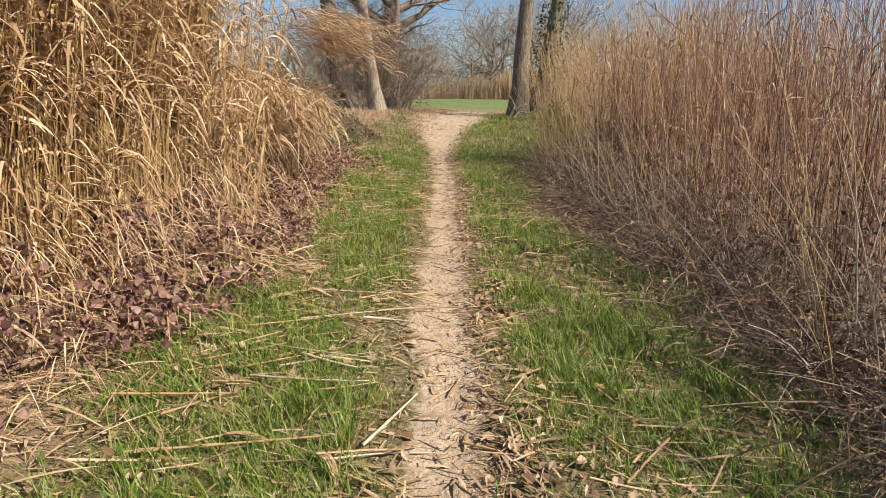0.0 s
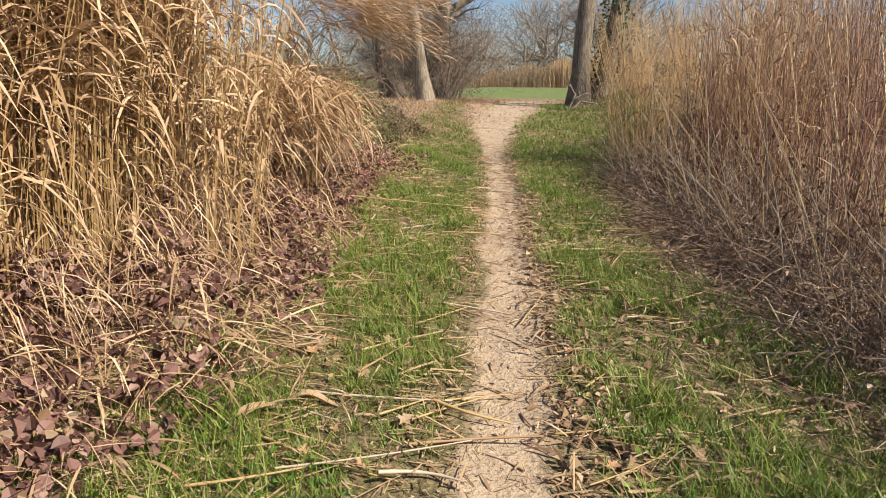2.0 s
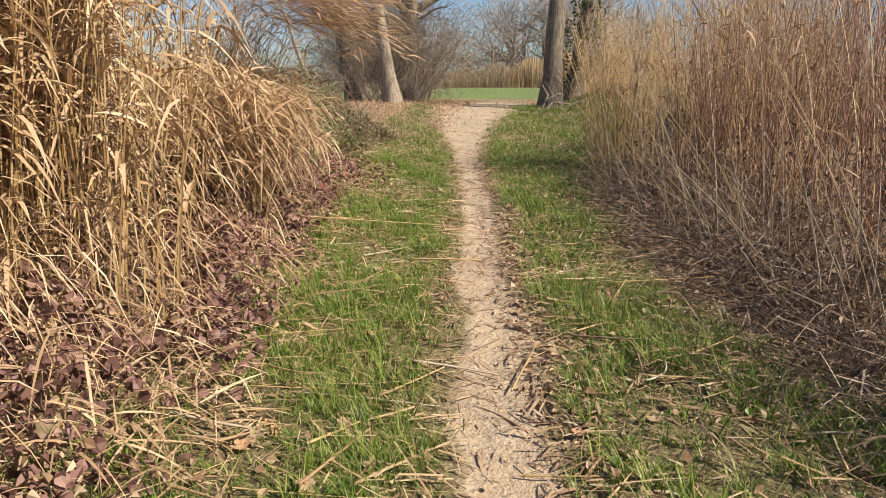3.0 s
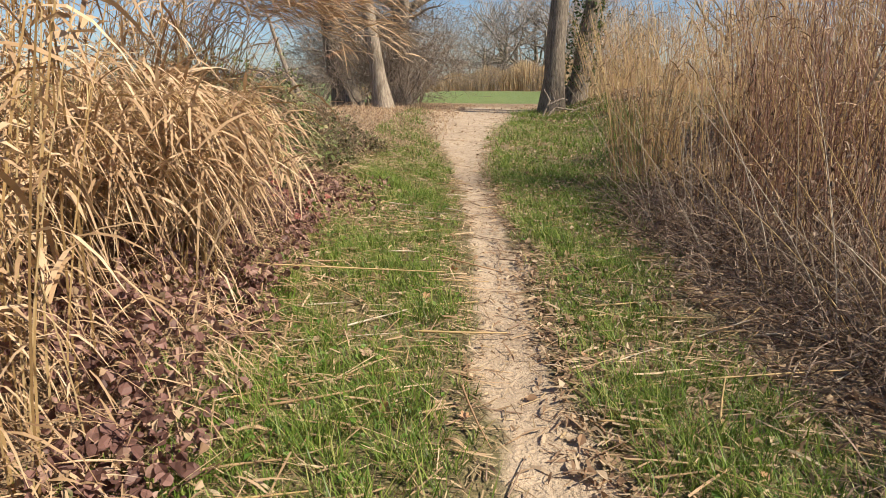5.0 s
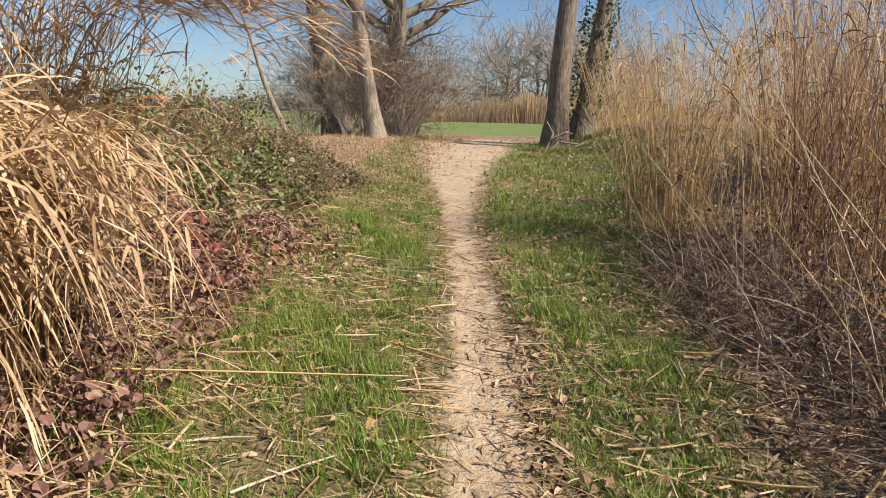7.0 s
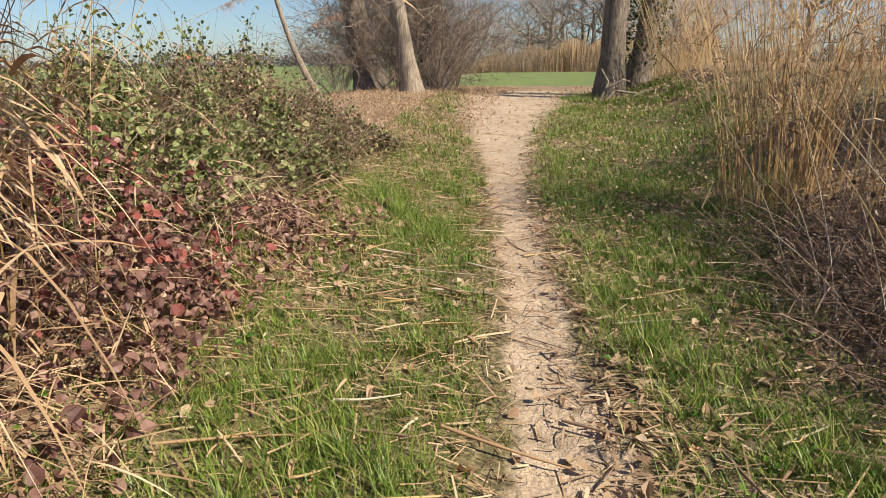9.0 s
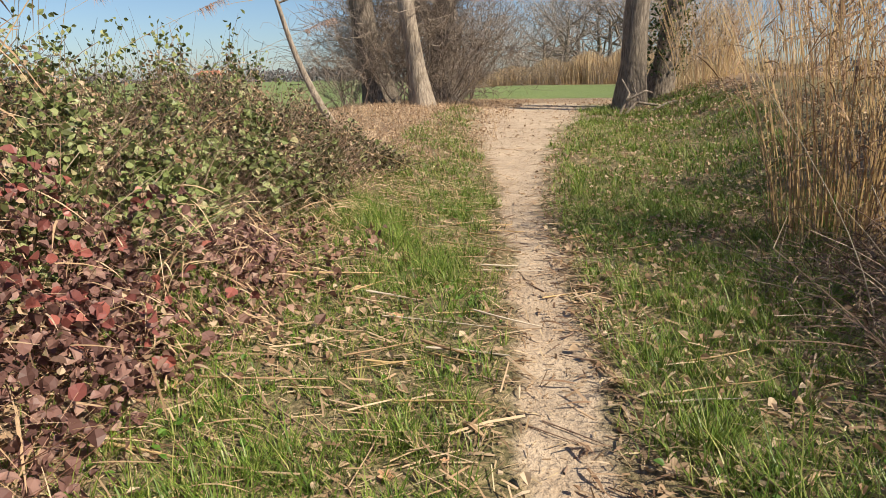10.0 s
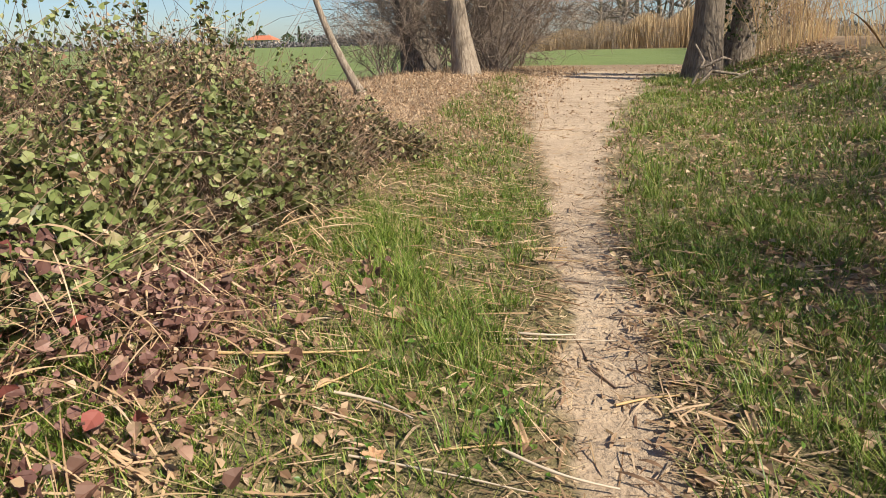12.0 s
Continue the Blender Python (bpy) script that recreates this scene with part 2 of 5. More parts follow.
    b.inputs["Roughness"].default_value = 0.95
    return m


# ---- ground: one sheet to the horizon ----
def spaced(lo, hi, fine, far, grow=1.35):
    mid = list(np.arange(lo, hi + 1e-6, fine))
    step, a, c = fine, [], []
    left, right = lo, hi
    while left > -far or right < far:
        step = min(step * grow, 60)
        left, right = left - step, right + step
        a.append(left)
        c.append(right)
    return np.array(a[::-1] + mid + c)


gx, gy = spaced(-4, 4, 0.1, 900), spaced(1, 24, 0.16, 900)
X, Y = np.meshgrid(gx, gy)
Z = land(X, Y)
n_x, n_y = len(gx), len(gy)
i = (np.arange(n_y - 1)[:, None] * n_x + np.arange(n_x - 1)[None])
me = quads("ground", np.stack([X, Y, Z], -1), np.stack([i, i + 1, i + 1 + n_x, i + n_x], -1), ground_material(), True)
zone = np.zeros((n_y, n_x, 4))
off = np.abs(X - path_x(Y) - 0.06 * np.sin(Y * 2.9 + 1) * np.sin(Y * 1.1)) / (path_w(Y) * (1 + 0.28 * bumps(X * 1.6, Y * 1.9)))
wide = smooth01((Y - 16.5) / 4)
zone[..., 0] = 1 - smooth01((off - 0.55 + 0.35 * wide) / (1.05 + 0.6 * wide))
zone[..., 0] *= 1 - smooth01((Y - 28.5) / 3.5)
right_litter = smooth01((X - path_x(Y) - 0.9) / 0.9) * (1 - smooth01((Y - 24) / 4)) * (1 - 0.75 * smooth01((Y - 14) / 3) * (1 - smooth01((Y - 22) / 3)))
left_litter = smooth01((path_x(Y) - X - 1.15) / 0.8) * (1 - smooth01((Y - 32) / 6))
zone[..., 1] = np.clip(right_litter + left_litter + 0.55 * np.exp(-(((X - path_x(Y)) / path_w(Y) - 1.5) / 0.6) ** 2) * (Y < 20), 0, 1)
zone[..., 1] = np.maximum(zone[..., 1], smooth01((Y - 28) / 3) * (1 - smooth01((Y - 35) / 2)))
zone[..., 2] = np.maximum(smooth01((Y - 34) / 3) * (X < 9) * (X > -14) * (Y < 74), smooth01((-8 - X) / 3) * smooth01((Y - 14) / 8) * 0.8)
zone[..., 2] = np.maximum(zone[..., 2], smooth01((np.hypot(X, Y) - 80) / 20) * 0.7)
zone[..., 3] = 1
layer = me.color_attributes.new("zone", "FLOAT_COLOR", "POINT")
layer.data.foreach_set("color", zone.reshape(-1))
tagged(new("ground", me), "sandy footpath between grass verges and leaf mould, running out to a green field", "ground", "", "structure")
RED = blade_material("crimson_leaf", [(0.0, (0.13, 0.05, 0.045)), (0.5, (0.27, 0.09, 0.078)), (0.85, (0.42, 0.14, 0.11)), (1.0, (0.56, 0.28, 0.21))], 0.25, 0.4)
CLOD = blade_material("dry_clod", [(0.0, (0.32, 0.23, 0.15)), (1.0, (0.56, 0.44, 0.31))], 0.0, 0.9)
TAN = blade_material("weathered_cane", [(0.0, (0.14, 0.078, 0.043)), (0.4, (0.32, 0.19, 0.105)), (0.75, (0.5, 0.33, 0.19)), (1.0, (0.7, 0.53, 0.35))], 0.1, 0.6)
PALE_CANE = blade_material("bleached_cane", [(0.0, (0.34, 0.26, 0.19)), (0.5, (0.5, 0.41, 0.31)), (1.0, (0.7, 0.62, 0.5))], 0.0, 0.6)
WEED = blade_material("weed_leaf", [(0.0, (0.06, 0.13, 0.02)), (0.6, (0.12, 0.23, 0.035)), (1.0, (0.24, 0.33, 0.08))], 0.3, 0.4)
THATCH = blade_material("thatch", [(0.0, (0.12, 0.075, 0.042)), (0.4, (0.28, 0.19, 0.105)), (0.75, (0.46, 0.34, 0.2)), (1.0, (0.68, 0.55, 0.36))], 0.15, 0.7)


# ---- growth helpers ----
def scatter(count, x0, x1, y0, y1, keep):
    """Places inside a stretch of the plan, kept by a chance that keep(x, y) gives."""
    x, y = RNG.uniform(x0, x1, count), RNG.uniform(y0, y1, count)
    k = RNG.random(count) < keep(x, y)
    return x[k], y[k]


def arch(x, y, z, height, azimuth, bend, k, droop=1.6):
    """Lines that rise from their feet and bend over towards azimuth: (N,K,3). bend: how far the tip goes sideways."""
    s = np.linspace(0, 1, k)[None]
    out = bend[:, None] * s ** droop
    rise = height[:, None] * s
    return np.stack([x[:, None] + np.cos(azimuth)[:, None] * out, y[:, None] + np.sin(azimuth)[:, None] * out, z[:, None] + rise], -1)


def side_of(azimuth):
    return np.stack([-np.sin(azimuth), np.cos(azimuth), np.zeros_like(azimuth)], -1)


def blades(x, y, height, width, bend, k=4):
    az = RNG.uniform(0, 2 * math.pi, len(x))
    line = arch(x, y, land(x, y) - 0.005, height, az, bend, k)
    taper = np.linspace(1, 0.08, k)[None] ** 0.8
    return line, width[:, None] * taper, side_of(az)


def hang_leaves(foot, azimuth, length, width, k=5, lift=0.5, fall=1.0):
    """Long leaves that rise a little from their foot and hang over. foot (N,3)."""
    s = np.linspace(0, 1, k)[None]
    run = length[:, None] * s * 0.8
    up = length[:, None] * (lift[:, None] * s - fall[:, None] * s ** 2)
    line = np.stack([foot[:, :1] + np.cos(azimuth)[:, None] * run, foot[:, 1:2] + np.sin(azimuth)[:, None] * run, foot[:, 2:] + up], -1)
    taper = np.array([0.5, 1.0, 0.95, 0.65, 0.1]) if k == 5 else np.sin(np.linspace(0.6, 2.9, k))
    tilt = side_of(azimuth) + RNG.normal(0, 0.35, (len(foot), 3))
    tilt /= np.linalg.norm(tilt, axis=1, keepdims=True)
    return line, width[:, None] * taper[None], tilt


def reed_stand(soup_stem, soup_leaf, x, y, h, lean, az, radius, per_stem, leaf_len, leaf_w, low=0.15, high=1.0, k=5, fall=(0.3, 1.3)):
    """Stems with dry leaves along them."""
    n = len(x)
    line = arch(x, y, land(x, y) - 0.02, h, az, lean, k, 1.5)
    soup_stem.tubes(line, radius[:, None] * np.linspace(1, 0.45, k)[None])
    m = n * per_stem
    who = np.repeat(np.arange(n), per_stem)
    s = RNG.uniform(low, high, m)
    seg = s * (k - 1)
    lo = np.clip(seg.astype(int), 0, k - 2)
    fr = (seg - lo)[:, None]
    foot = line[who, lo] * (1 - fr) + line[who, lo + 1] * fr
    a = RNG.uniform(0, 2 * math.pi, m)
    ln, w, sd = hang_leaves(foot, a, leaf_len * RNG.uniform(0.5, 1.3, m), leaf_w * RNG.uniform(0.6, 1.3, m), 5, RNG.uniform(0.1, 0.9, m), RNG.uniform(*fall, m))
    ln[..., 2] = np.maximum(ln[..., 2], land(ln[..., 0], ln[..., 1]) + 0.02)
    soup_leaf.ribbons(ln, w, sd)


def leaf_cards(soup, centre, size, normal_spread=1.0, up=0.6, fold=0.25):
    """Small pointed leaves, folded along the midrib: two quads each."""
    n = len(centre)
    nrm = RNG.normal(0, normal_spread, (n, 3)) + np.array([0.25, -0.3, up])
    nrm /= np.linalg.norm(nrm, axis=1, keepdims=True)
    d = np.cross(nrm, RNG.normal(0, 1, (n, 3)))
    d /= np.linalg.norm(d, axis=1, keepdims=True)
    w = np.cross(nrm, d)
    L, W = size[:, None], size[:, None] * RNG.uniform(0.55, 0.8, (n, 1))
    c = centre
    base, tip = c - d * L / 2, c + d * L / 2 - nrm * L * 0.12
    l1 = c - d * L * 0.12 + w * W / 2 + nrm * W * fold
    l2 = c + d * L * 0.22 + w * W * 0.36 + nrm * W * fold * 0.6
    r1 = c - d * L * 0.12 - w * W / 2 + nrm * W * fold
    r2 = c + d * L * 0.22 - w * W * 0.36 + nrm * W * fold * 0.6
    verts = np.stack([base, l1, l2, tip, r2, r1], 1)
    i = np.arange(n)[:, None] * 6
    soup.put(verts, np.stack([i + np.array([[0, 3, 2, 1]]), i + np.array([[0, 5, 4, 3]])], 1))


def round_leaves(soup, centre, size, spread=0.9, up=0.7, fold=0.25):
    """Broad rounded leaves with a folded midrib, a wavy edge and a drooping tip: four quads each."""
    n = len(centre)
    nrm = RNG.normal(0, spread, (n, 3)) + np.array([0.25, -0.3, up])
    nrm /= np.linalg.norm(nrm, axis=1, keepdims=True)
    d = np.cross(nrm, RNG.normal(0, 1, (n, 3)))
    d /= np.linalg.norm(d, axis=1, keepdims=True)
    w = np.cross(nrm, d)
    L, W = size[:, None], size[:, None] * RNG.uniform(0.75, 1.0, (n, 1))

    def at(a, s, lift):
        return centre + d * L * a + w * W * s + nrm * L * (lift + RNG.normal(0, 0.05, (n, 1)))

    pts = [at(-0.45, 0, 0), at(0.05, 0, 0), at(0.55, 0, -0.15)]
    for sgn in (1, -1):
        pts += [at(-0.38, 0.32 * sgn, fold * 0.6), at(0.0, 0.5 * sgn, fold), at(0.3, 0.34 * sgn, fold * 0.5)]
    i = np.arange(n)[:, None] * 9
    soup.put(np.stack(pts, 1), np.stack([i + np.array([q]) for q in ([0, 1, 4, 3], [1, 2, 5, 4], [0, 6, 7, 1], [1, 7, 8, 2])], 1))


# ---- grass verges ----
def verge(x, y):
    off = np.abs(x - path_x(y))
    edge = path_w(y) * (1.0 + 0.35 * bumps(x * 3, y * 3))
    d = smooth01((off - edge) / 0.35)
    left = np.where(x < path_x(y), 1 - smooth01((off - np.interp(y, [9, 12], [1.25, 2.1])) / 0.7), 1.0)
    right_lim = np.interp(y, [0, 6, 7.5, 9, 11, 13, 15, 20], [1.25, 1.4, 0.85, 0.8, 1.1, 1.7, 2.6, 3.6])
    right = np.where(x > path_x(y), 1 - smooth01((off - right_lim) / 0.6), 1.0)
    patch = np.clip(0.55 + 0.65 * bumps(x * 1.4 + 3, y * 1.3) + 0.45 * bumps(x * 5, y * 4), 0.08, 1)
    return d * left * right * patch


def tufts(count, x0, x1, y0, y1, hgt, wid, per):
    """Grass in tufts: blades that spread from a common foot."""
    x, y = scatter(count, x0, x1, y0, y1, verge)
    lush = np.clip(0.45 + 0.28 * (x > path_x(y)) * smooth01((y - 9) / 3) + 0.7 * bumps(x * 0.9, y * 0.8 + 2) + 0.3 * RNG.normal(0, 1, len(x)), 0.15, 1.5)
    who = np.repeat(np.arange(len(x)), per)
    n = len(who)
    a, r = RNG.uniform(0, 2 * math.pi, n), RNG.gamma(2, 0.013, n)
    bx, by = x[who] + r * np.cos(a), y[who] + r * np.sin(a)
    h = hgt * RNG.gamma(5, 0.2, n) * (0.5 + 0.75 * lush[who])
    az = a + RNG.normal(0, 0.7, n)
    line = arch(bx, by, land(bx, by) - 0.004, h, az, h * RNG.uniform(0.3, 1.5, n), 3)
    return line, wid * RNG.uniform(0.6, 1.4, n)[:, None] * np.array([[1.0, 0.8, 0.1]]), side_of(az)


s = Soup()
s.ribbons(*tufts(20000, -1.9, 2.5, 1.6, 9, 0.066, 0.0046, 14))
s.ribbons(*tufts(20000, -2.6, 2.6, 9, 16, 0.064, 0.0048, 13))
s.ribbons(*tufts(22000, -3.2, 4.8, 16, 27, 0.07, 0.009, 6))
stuff("grass", s, GRASS, "short tufted green winter grass along both verges of the footpath", "grass")

# little broad-leaved weeds among the grass
s = Soup()
x, y = scatter(26000, -2.2, 2.4, 1.6, 15, lambda x, y: verge(x, y) * np.clip(0.1 + bumps(x * 1.1 + 1, y * 0.9 + 4), 0, 0.8))
leaf_cards(s, np.stack([x, y, land(x, y) + RNG.uniform(0.01, 0.05, len(x))], -1), RNG.uniform(0.018, 0.045, len(x)), 0.5, 1.0, 0.2)
stuff("weeds", s, WEED, "small round-leaved green weeds among the grass", "weeds")

# thatch of short dead blades that covers the soil
s = Soup()
x, y = scatter(105000, -3.2, 3.2, 1.5, 22, lambda x, y: np.clip(1.15 - np.exp(-((x - path_x(y)) / (path_w(y) * 0.95)) ** 4), 0.04, 1) * np.interp(y, [1, 14, 23], [1, 0.75, 0.5]) * np.where((x > path_x(y) + 0.3) & (y > 10.5), 0.35, 1))
n = len(x)
a, L = RNG.uniform(0, 2 * math.pi, n), RNG.gamma(3, 0.014, n) + 0.012
d = np.stack([np.cos(a), np.sin(a), RNG.normal(0, 0.3, n)], -1) * L[:, None]
c = np.stack([x, y, land(x, y) + RNG.uniform(0.004, 0.022, n)], -1)
sd = side_of(a)
sd[:, 2] = RNG.normal(0, 0.6, n)
s.ribbons(np.stack([c - d / 2, c + d / 2], 1), np.repeat(RNG.uniform(0.002, 0.006, n)[:, None], 2, 1), sd)
stuff("thatch", s, THATCH, "matted dead grass and leaf crumbs over the soil", "thatch")

# dry straws lying in the turf and on the path
s = Soup()
x, y = scatter(62000, -3.6, 3.2, 0.8, 22, lambda x, y: np.clip(0.35 + 0.45 * bumps(x * 1.9, y * 1.1 + 5), 0.05, 1) * (1 - 0.9 * (np.abs(x - path_x(y)) < path_w(y) * 0.95)) * np.where((x > path_x(y) + 0.3) & (y > 10), 0.5, 1))
n = len(x)
a, L = RNG.uniform(0, 2 * math.pi, n), RNG.gamma(2, 0.055, n) + 0.02
a = np.where(RNG.random(n) < 0.55, RNG.normal(0, 0.45, n), a)
t = np.linspace(-0.5, 0.5, 3)[None]
lx, ly = x[:, None] + np.cos(a)[:, None] * L[:, None] * t, y[:, None] + np.sin(a)[:, None] * L[:, None] * t
lz = land(lx, ly) + RNG.uniform(0.008, 0.05, n)[:, None] * np.where(np.abs(x - path_x(y)) < path_w(y), 0.25, 1)[:, None] + L[:, None] * t * RNG.normal(0, 0.12, n)[:, None]
sd = side_of(a)
sd[:, 2] = RNG.normal(0, 0.4, n)
s.ribbons(np.stack([lx, ly, lz], -1), np.repeat(RNG.uniform(0.003, 0.009, n)[:, None], 3, 1), sd)
stuff("straw_litter", s, STRAW, "broken dry reed straws lying in the turf and on the path", "straw")

# curled brown shreds of reed leaf along the path's edge
s = Soup()
x, y = scatter(22000, -1.6, 2.6, 1.4, 16, lambda x, y: np.exp(-(((x - path_x(y) - path_w(y) * 1.5) / 0.22) ** 2)) + 0.6 * smooth01((x - path_x(y) - 0.5) / 0.3) * np.exp(-(((y - 8.3) / 2.2) ** 2)) + 0.12 * (np.abs(x - path_x(y)) > path_w(y)))
n = len(x)
foot = np.stack([x, y, land(x, y) + RNG.uniform(0.008, 0.03, n)], -1)
s.ribbons(*hang_leaves(foot, RNG.uniform(0, 6.28, n), RNG.uniform(0.05, 0.19, n), RNG.uniform(0.006, 0.017, n), 4, RNG.uniform(0.05, 0.3, n), RNG.uniform(0.1, 0.35, n)))
stuff("leaf_shreds", s, LITTER, "curled brown shreds of reed leaf beside the trodden path", "leaf litter")

# dead leaves
def fallen(count, x0, x1, y0, y1, keep, lo, hi, lift=0.03):
    s = Soup()
    x, y = scatter(count, x0, x1, y0, y1, keep)
    c = np.stack([x, y, land(x, y) + RNG.uniform(0.006, lift, len(x))], -1)
    leaf_cards(s, c, RNG.uniform(lo, hi, len(x)), 0.4, 1.0, 0.3)
    return s


def litter_keep(x, y):
    off = x - path_x(y)
    edge = np.exp(-((off - path_w(y) * 1.6) / 0.3) ** 2) * 0.9
    right = smooth01((off - 0.8) / 0.6) * 0.6 * np.interp(y, [14, 16.5], [1, 0.55]) + 0.55 * smooth01((off - 0.45) / 0.4) * np.exp(-(((y - 13) / 1.8) ** 2)) + 0.7 * smooth01((off - 0.45) / 0.3) * np.exp(-(((y - 8.3) / 2.0) ** 2))
    left = smooth01((-off - 0.4) / 0.6) * 0.3 + 0.9 * np.exp(-(((x + 2.0) / 0.75) ** 2) - ((y - 11.8) / 1.4) ** 2)
    return np.clip((edge + right + left) * (0.6 + 0.7 * bumps(x * 2.2, y * 1.9)), 0.01, 1) * np.where(np.abs(off) < path_w(y) * 0.8, 0.15, 1)


stuff("leaf_litter", fallen(34000, -3, 4.2, 0.8, 21, litter_keep, 0.022, 0.064, 0.04), LITTER, "curled brown dead leaves strewn over turf and path edge", "leaf litter")
def strewn(x, y):
    off = x - path_x(y)
    return smooth01((off - 0.35) / 0.5) * np.clip(0.55 + 0.8 * bumps(x * 2.1 + 1, y * 1.8), 0.05, 1) * np.interp(y, [10, 11.5, 16, 20], [0.4, 1, 0.8, 0.5])


stuff("leaf_litter", fallen(8500, 0.0, 3.6, 10.2, 20.5, strewn, 0.025, 0.065, 0.085), LITTER, "brown dead leaves caught in the grass below the bank", "leaf litter")
s = Soup()
x, y = scatter(3600, -3.4, -1.2, 10.6, 13.4, lambda x, y: np.clip(0.5 + 0.9 * bumps(x * 2.3, y * 2.1 + 2), 0.03, 1) * smooth01((-1.3 - x) / 0.7))
round_leaves(s, np.stack([x, y, land(x, y) + RNG.uniform(0.01, 0.12, len(x))], -1), RNG.uniform(0.025, 0.07, len(x)), 0.7, 0.9, 0.3)
stuff("leaf_litter", s, RUST, "curled russet leaves lying before the bramble", "leaf litter")
stuff("leaf_litter", fallen(4200, -4.5, 1.6, 20, 34, lambda x, y: 0.25 + 0.5 * (np.abs(x - path_x(y)) > path_w(y) * 0.7) + 0 * x, 0.03, 0.07, 0.02), LITTER, "scattered dead leaves on the wide bare earth", "leaf litter")
def under_trees(x, y):
    return np.clip(1.3 - np.abs(x + 4.4) / 2.7, 0, 1) * np.interp(y, [16.5, 20, 33], [0.5, 1, 1])


x, y = scatter(16000, -8.5, -1.4, 16.5, 32, under_trees)
n = len(x)
stuff("dry_grass", Soup().ribbons(*blades(x, y, RNG.uniform(0.05, 0.2, n), RNG.uniform(0.006, 0.012, n), RNG.uniform(0.03, 0.15, n))), STRAW, "bleached tufts of dry grass under the trees", "grass")
stuff("leaf_litter", fallen(17000, -8.5, -1.6, 16.5, 33, under_trees, 0.03, 0.075, 0.06), LITTER, "pale dead leaves heaped under the trees", "leaf litter")
stuff("leaf_litter", fallen(3500, 0.3, 3.2, 21, 29, lambda x, y: smooth01((x - 0.4) / 1.2), 0.04, 0.09, 0.06), LITTER, "dead leaves on the bank round the tree foot", "leaf litter")

# ---- reed bed behind the wine-red brambles ----
def left_front(y):
    return np.interp(y, [-3, 2.5, 4, 5, 8, 10.4, 13, 16, 21], [-1.9, -1.7, -1.35, -1.25, -1.7, -2.1, -2.4, -2.75, -2.95])


st, lf = Soup(), Soup()
x, y = scatter(4900, -6.5, -1.3, 0.0, 9.0, lambda x, y: smooth01((left_front(y) - 0.45 - x) / 0.35) * np.interp(x, [-6.5, -3.5, -1.5], [0.25, 0.7, 1]) * np.interp(y, [0, 6.6, 7.5, 9.0], [1, 0.95, 0.3, 0.1]))
n = len(x)
reed_stand(st, lf, x, y, RNG.uniform(2.1, 3.7, n), RNG.uniform(0, 0.7, n), RNG.normal(0.2, 1.1, n), RNG.uniform(0.0025, 0.006, n), 14, 0.38, 0.019, 0.06, 1.0)
x, y = scatter(2400, -2.9, -1.5, 1.5, 7.3, lambda x, y: smooth01((left_front(y) - 0.5 - x) / 0.25) * np.exp(-((left_front(y) - 0.8 - x) / 0.5) ** 2))
n = len(x)
reed_stand(st, lf, x, y, RNG.uniform(2.2, 3.3, n), RNG.uniform(0, 0.6, n), RNG.normal(0.2, 1.1, n), RNG.uniform(0.003, 0.0065, n), 15, 0.34, 0.02, 0.4, 1.0, 5, (0.2, 1.0))
stuff("reed_bed", st, CANE, "dense tall straw-yellow reed stems beside the path", "reeds")
x, y = scatter(9000, -3.0, -0.9, 1.2, 8.6, lambda x, y: np.exp(-((x - left_front(y) + 0.38) / 0.22) ** 2))
n = len(x)
foot = np.stack([x, y, land(x, y) + 0.15 + 0.75 * np.clip((left_front(y) + 0.35 - x) / 0.8, 0, 1) * RNG.random(n)], -1)
lf.ribbons(*hang_leaves(foot, RNG.normal(-0.2, 1.0, n), RNG.uniform(0.12, 0.4, n), RNG.uniform(0.003, 0.011, n), 4, RNG.uniform(-0.1, 0.7, n), RNG.uniform(0.4, 1.5, n)))
stuff("reed_leaves", lf, STRAW, "dry drooping straw-yellow reed leaves", "reeds")

# heap of reeds bent over to the ground, and the tuft that leans out over the verge
st, lf = Soup(), Soup()
def bowed(n, x0, x1, y0, y1, h0, h1, out0, out1, per):
    """Reeds bowed over to the path, whose broad leaves all sweep outwards and down."""
    t = np.linspace(0, 1, 7)[None]
    az = RNG.normal(-0.2, 0.8, n)[:, None]
    out, top = RNG.uniform(out0, out1, n)[:, None], RNG.uniform(h0, h1, n)[:, None]
    x, y = RNG.uniform(x0, x1, n)[:, None], RNG.uniform(y0, y1, n)[:, None]
    line = np.stack([x + np.cos(az) * out * t ** 1.4, y + np.sin(az) * out * t ** 1.4, land(x, y) + top * np.sin(t * 2.1) ** 0.85], -1)
    st.tubes(line, RNG.uniform(0.003, 0.006, n)[:, None] * np.linspace(1, 0.4, 7)[None])
    who = np.repeat(np.arange(n), per)
    m = len(who)
    ln, w, sd = hang_leaves(line[who, RNG.integers(2, 7, m)] + RNG.normal(0, 0.03, (m, 3)), RNG.normal(-0.25, 1.15, m), RNG.uniform(0.12, 0.46, m), RNG.uniform(0.005, 0.019, m), 5, RNG.uniform(-0.4, 0.9, m), RNG.uniform(0.1, 1.2, m))
    ln[..., 2] = np.maximum(ln[..., 2], land(ln[..., 0], ln[..., 1]) + 0.03)
    up = ln[:, 0, 2] > 0.62
    lf.ribbons(ln[up], w[up], sd[up])


bowed(170, -3.3, -2.1, 7.4, 9.0, 0.75, 1.5, 0.3, 0.8, 12)
bowed(190, -2.5, -1.75, 8.0, 8.9, 0.8, 1.3, 0.3, 0.75, 12)
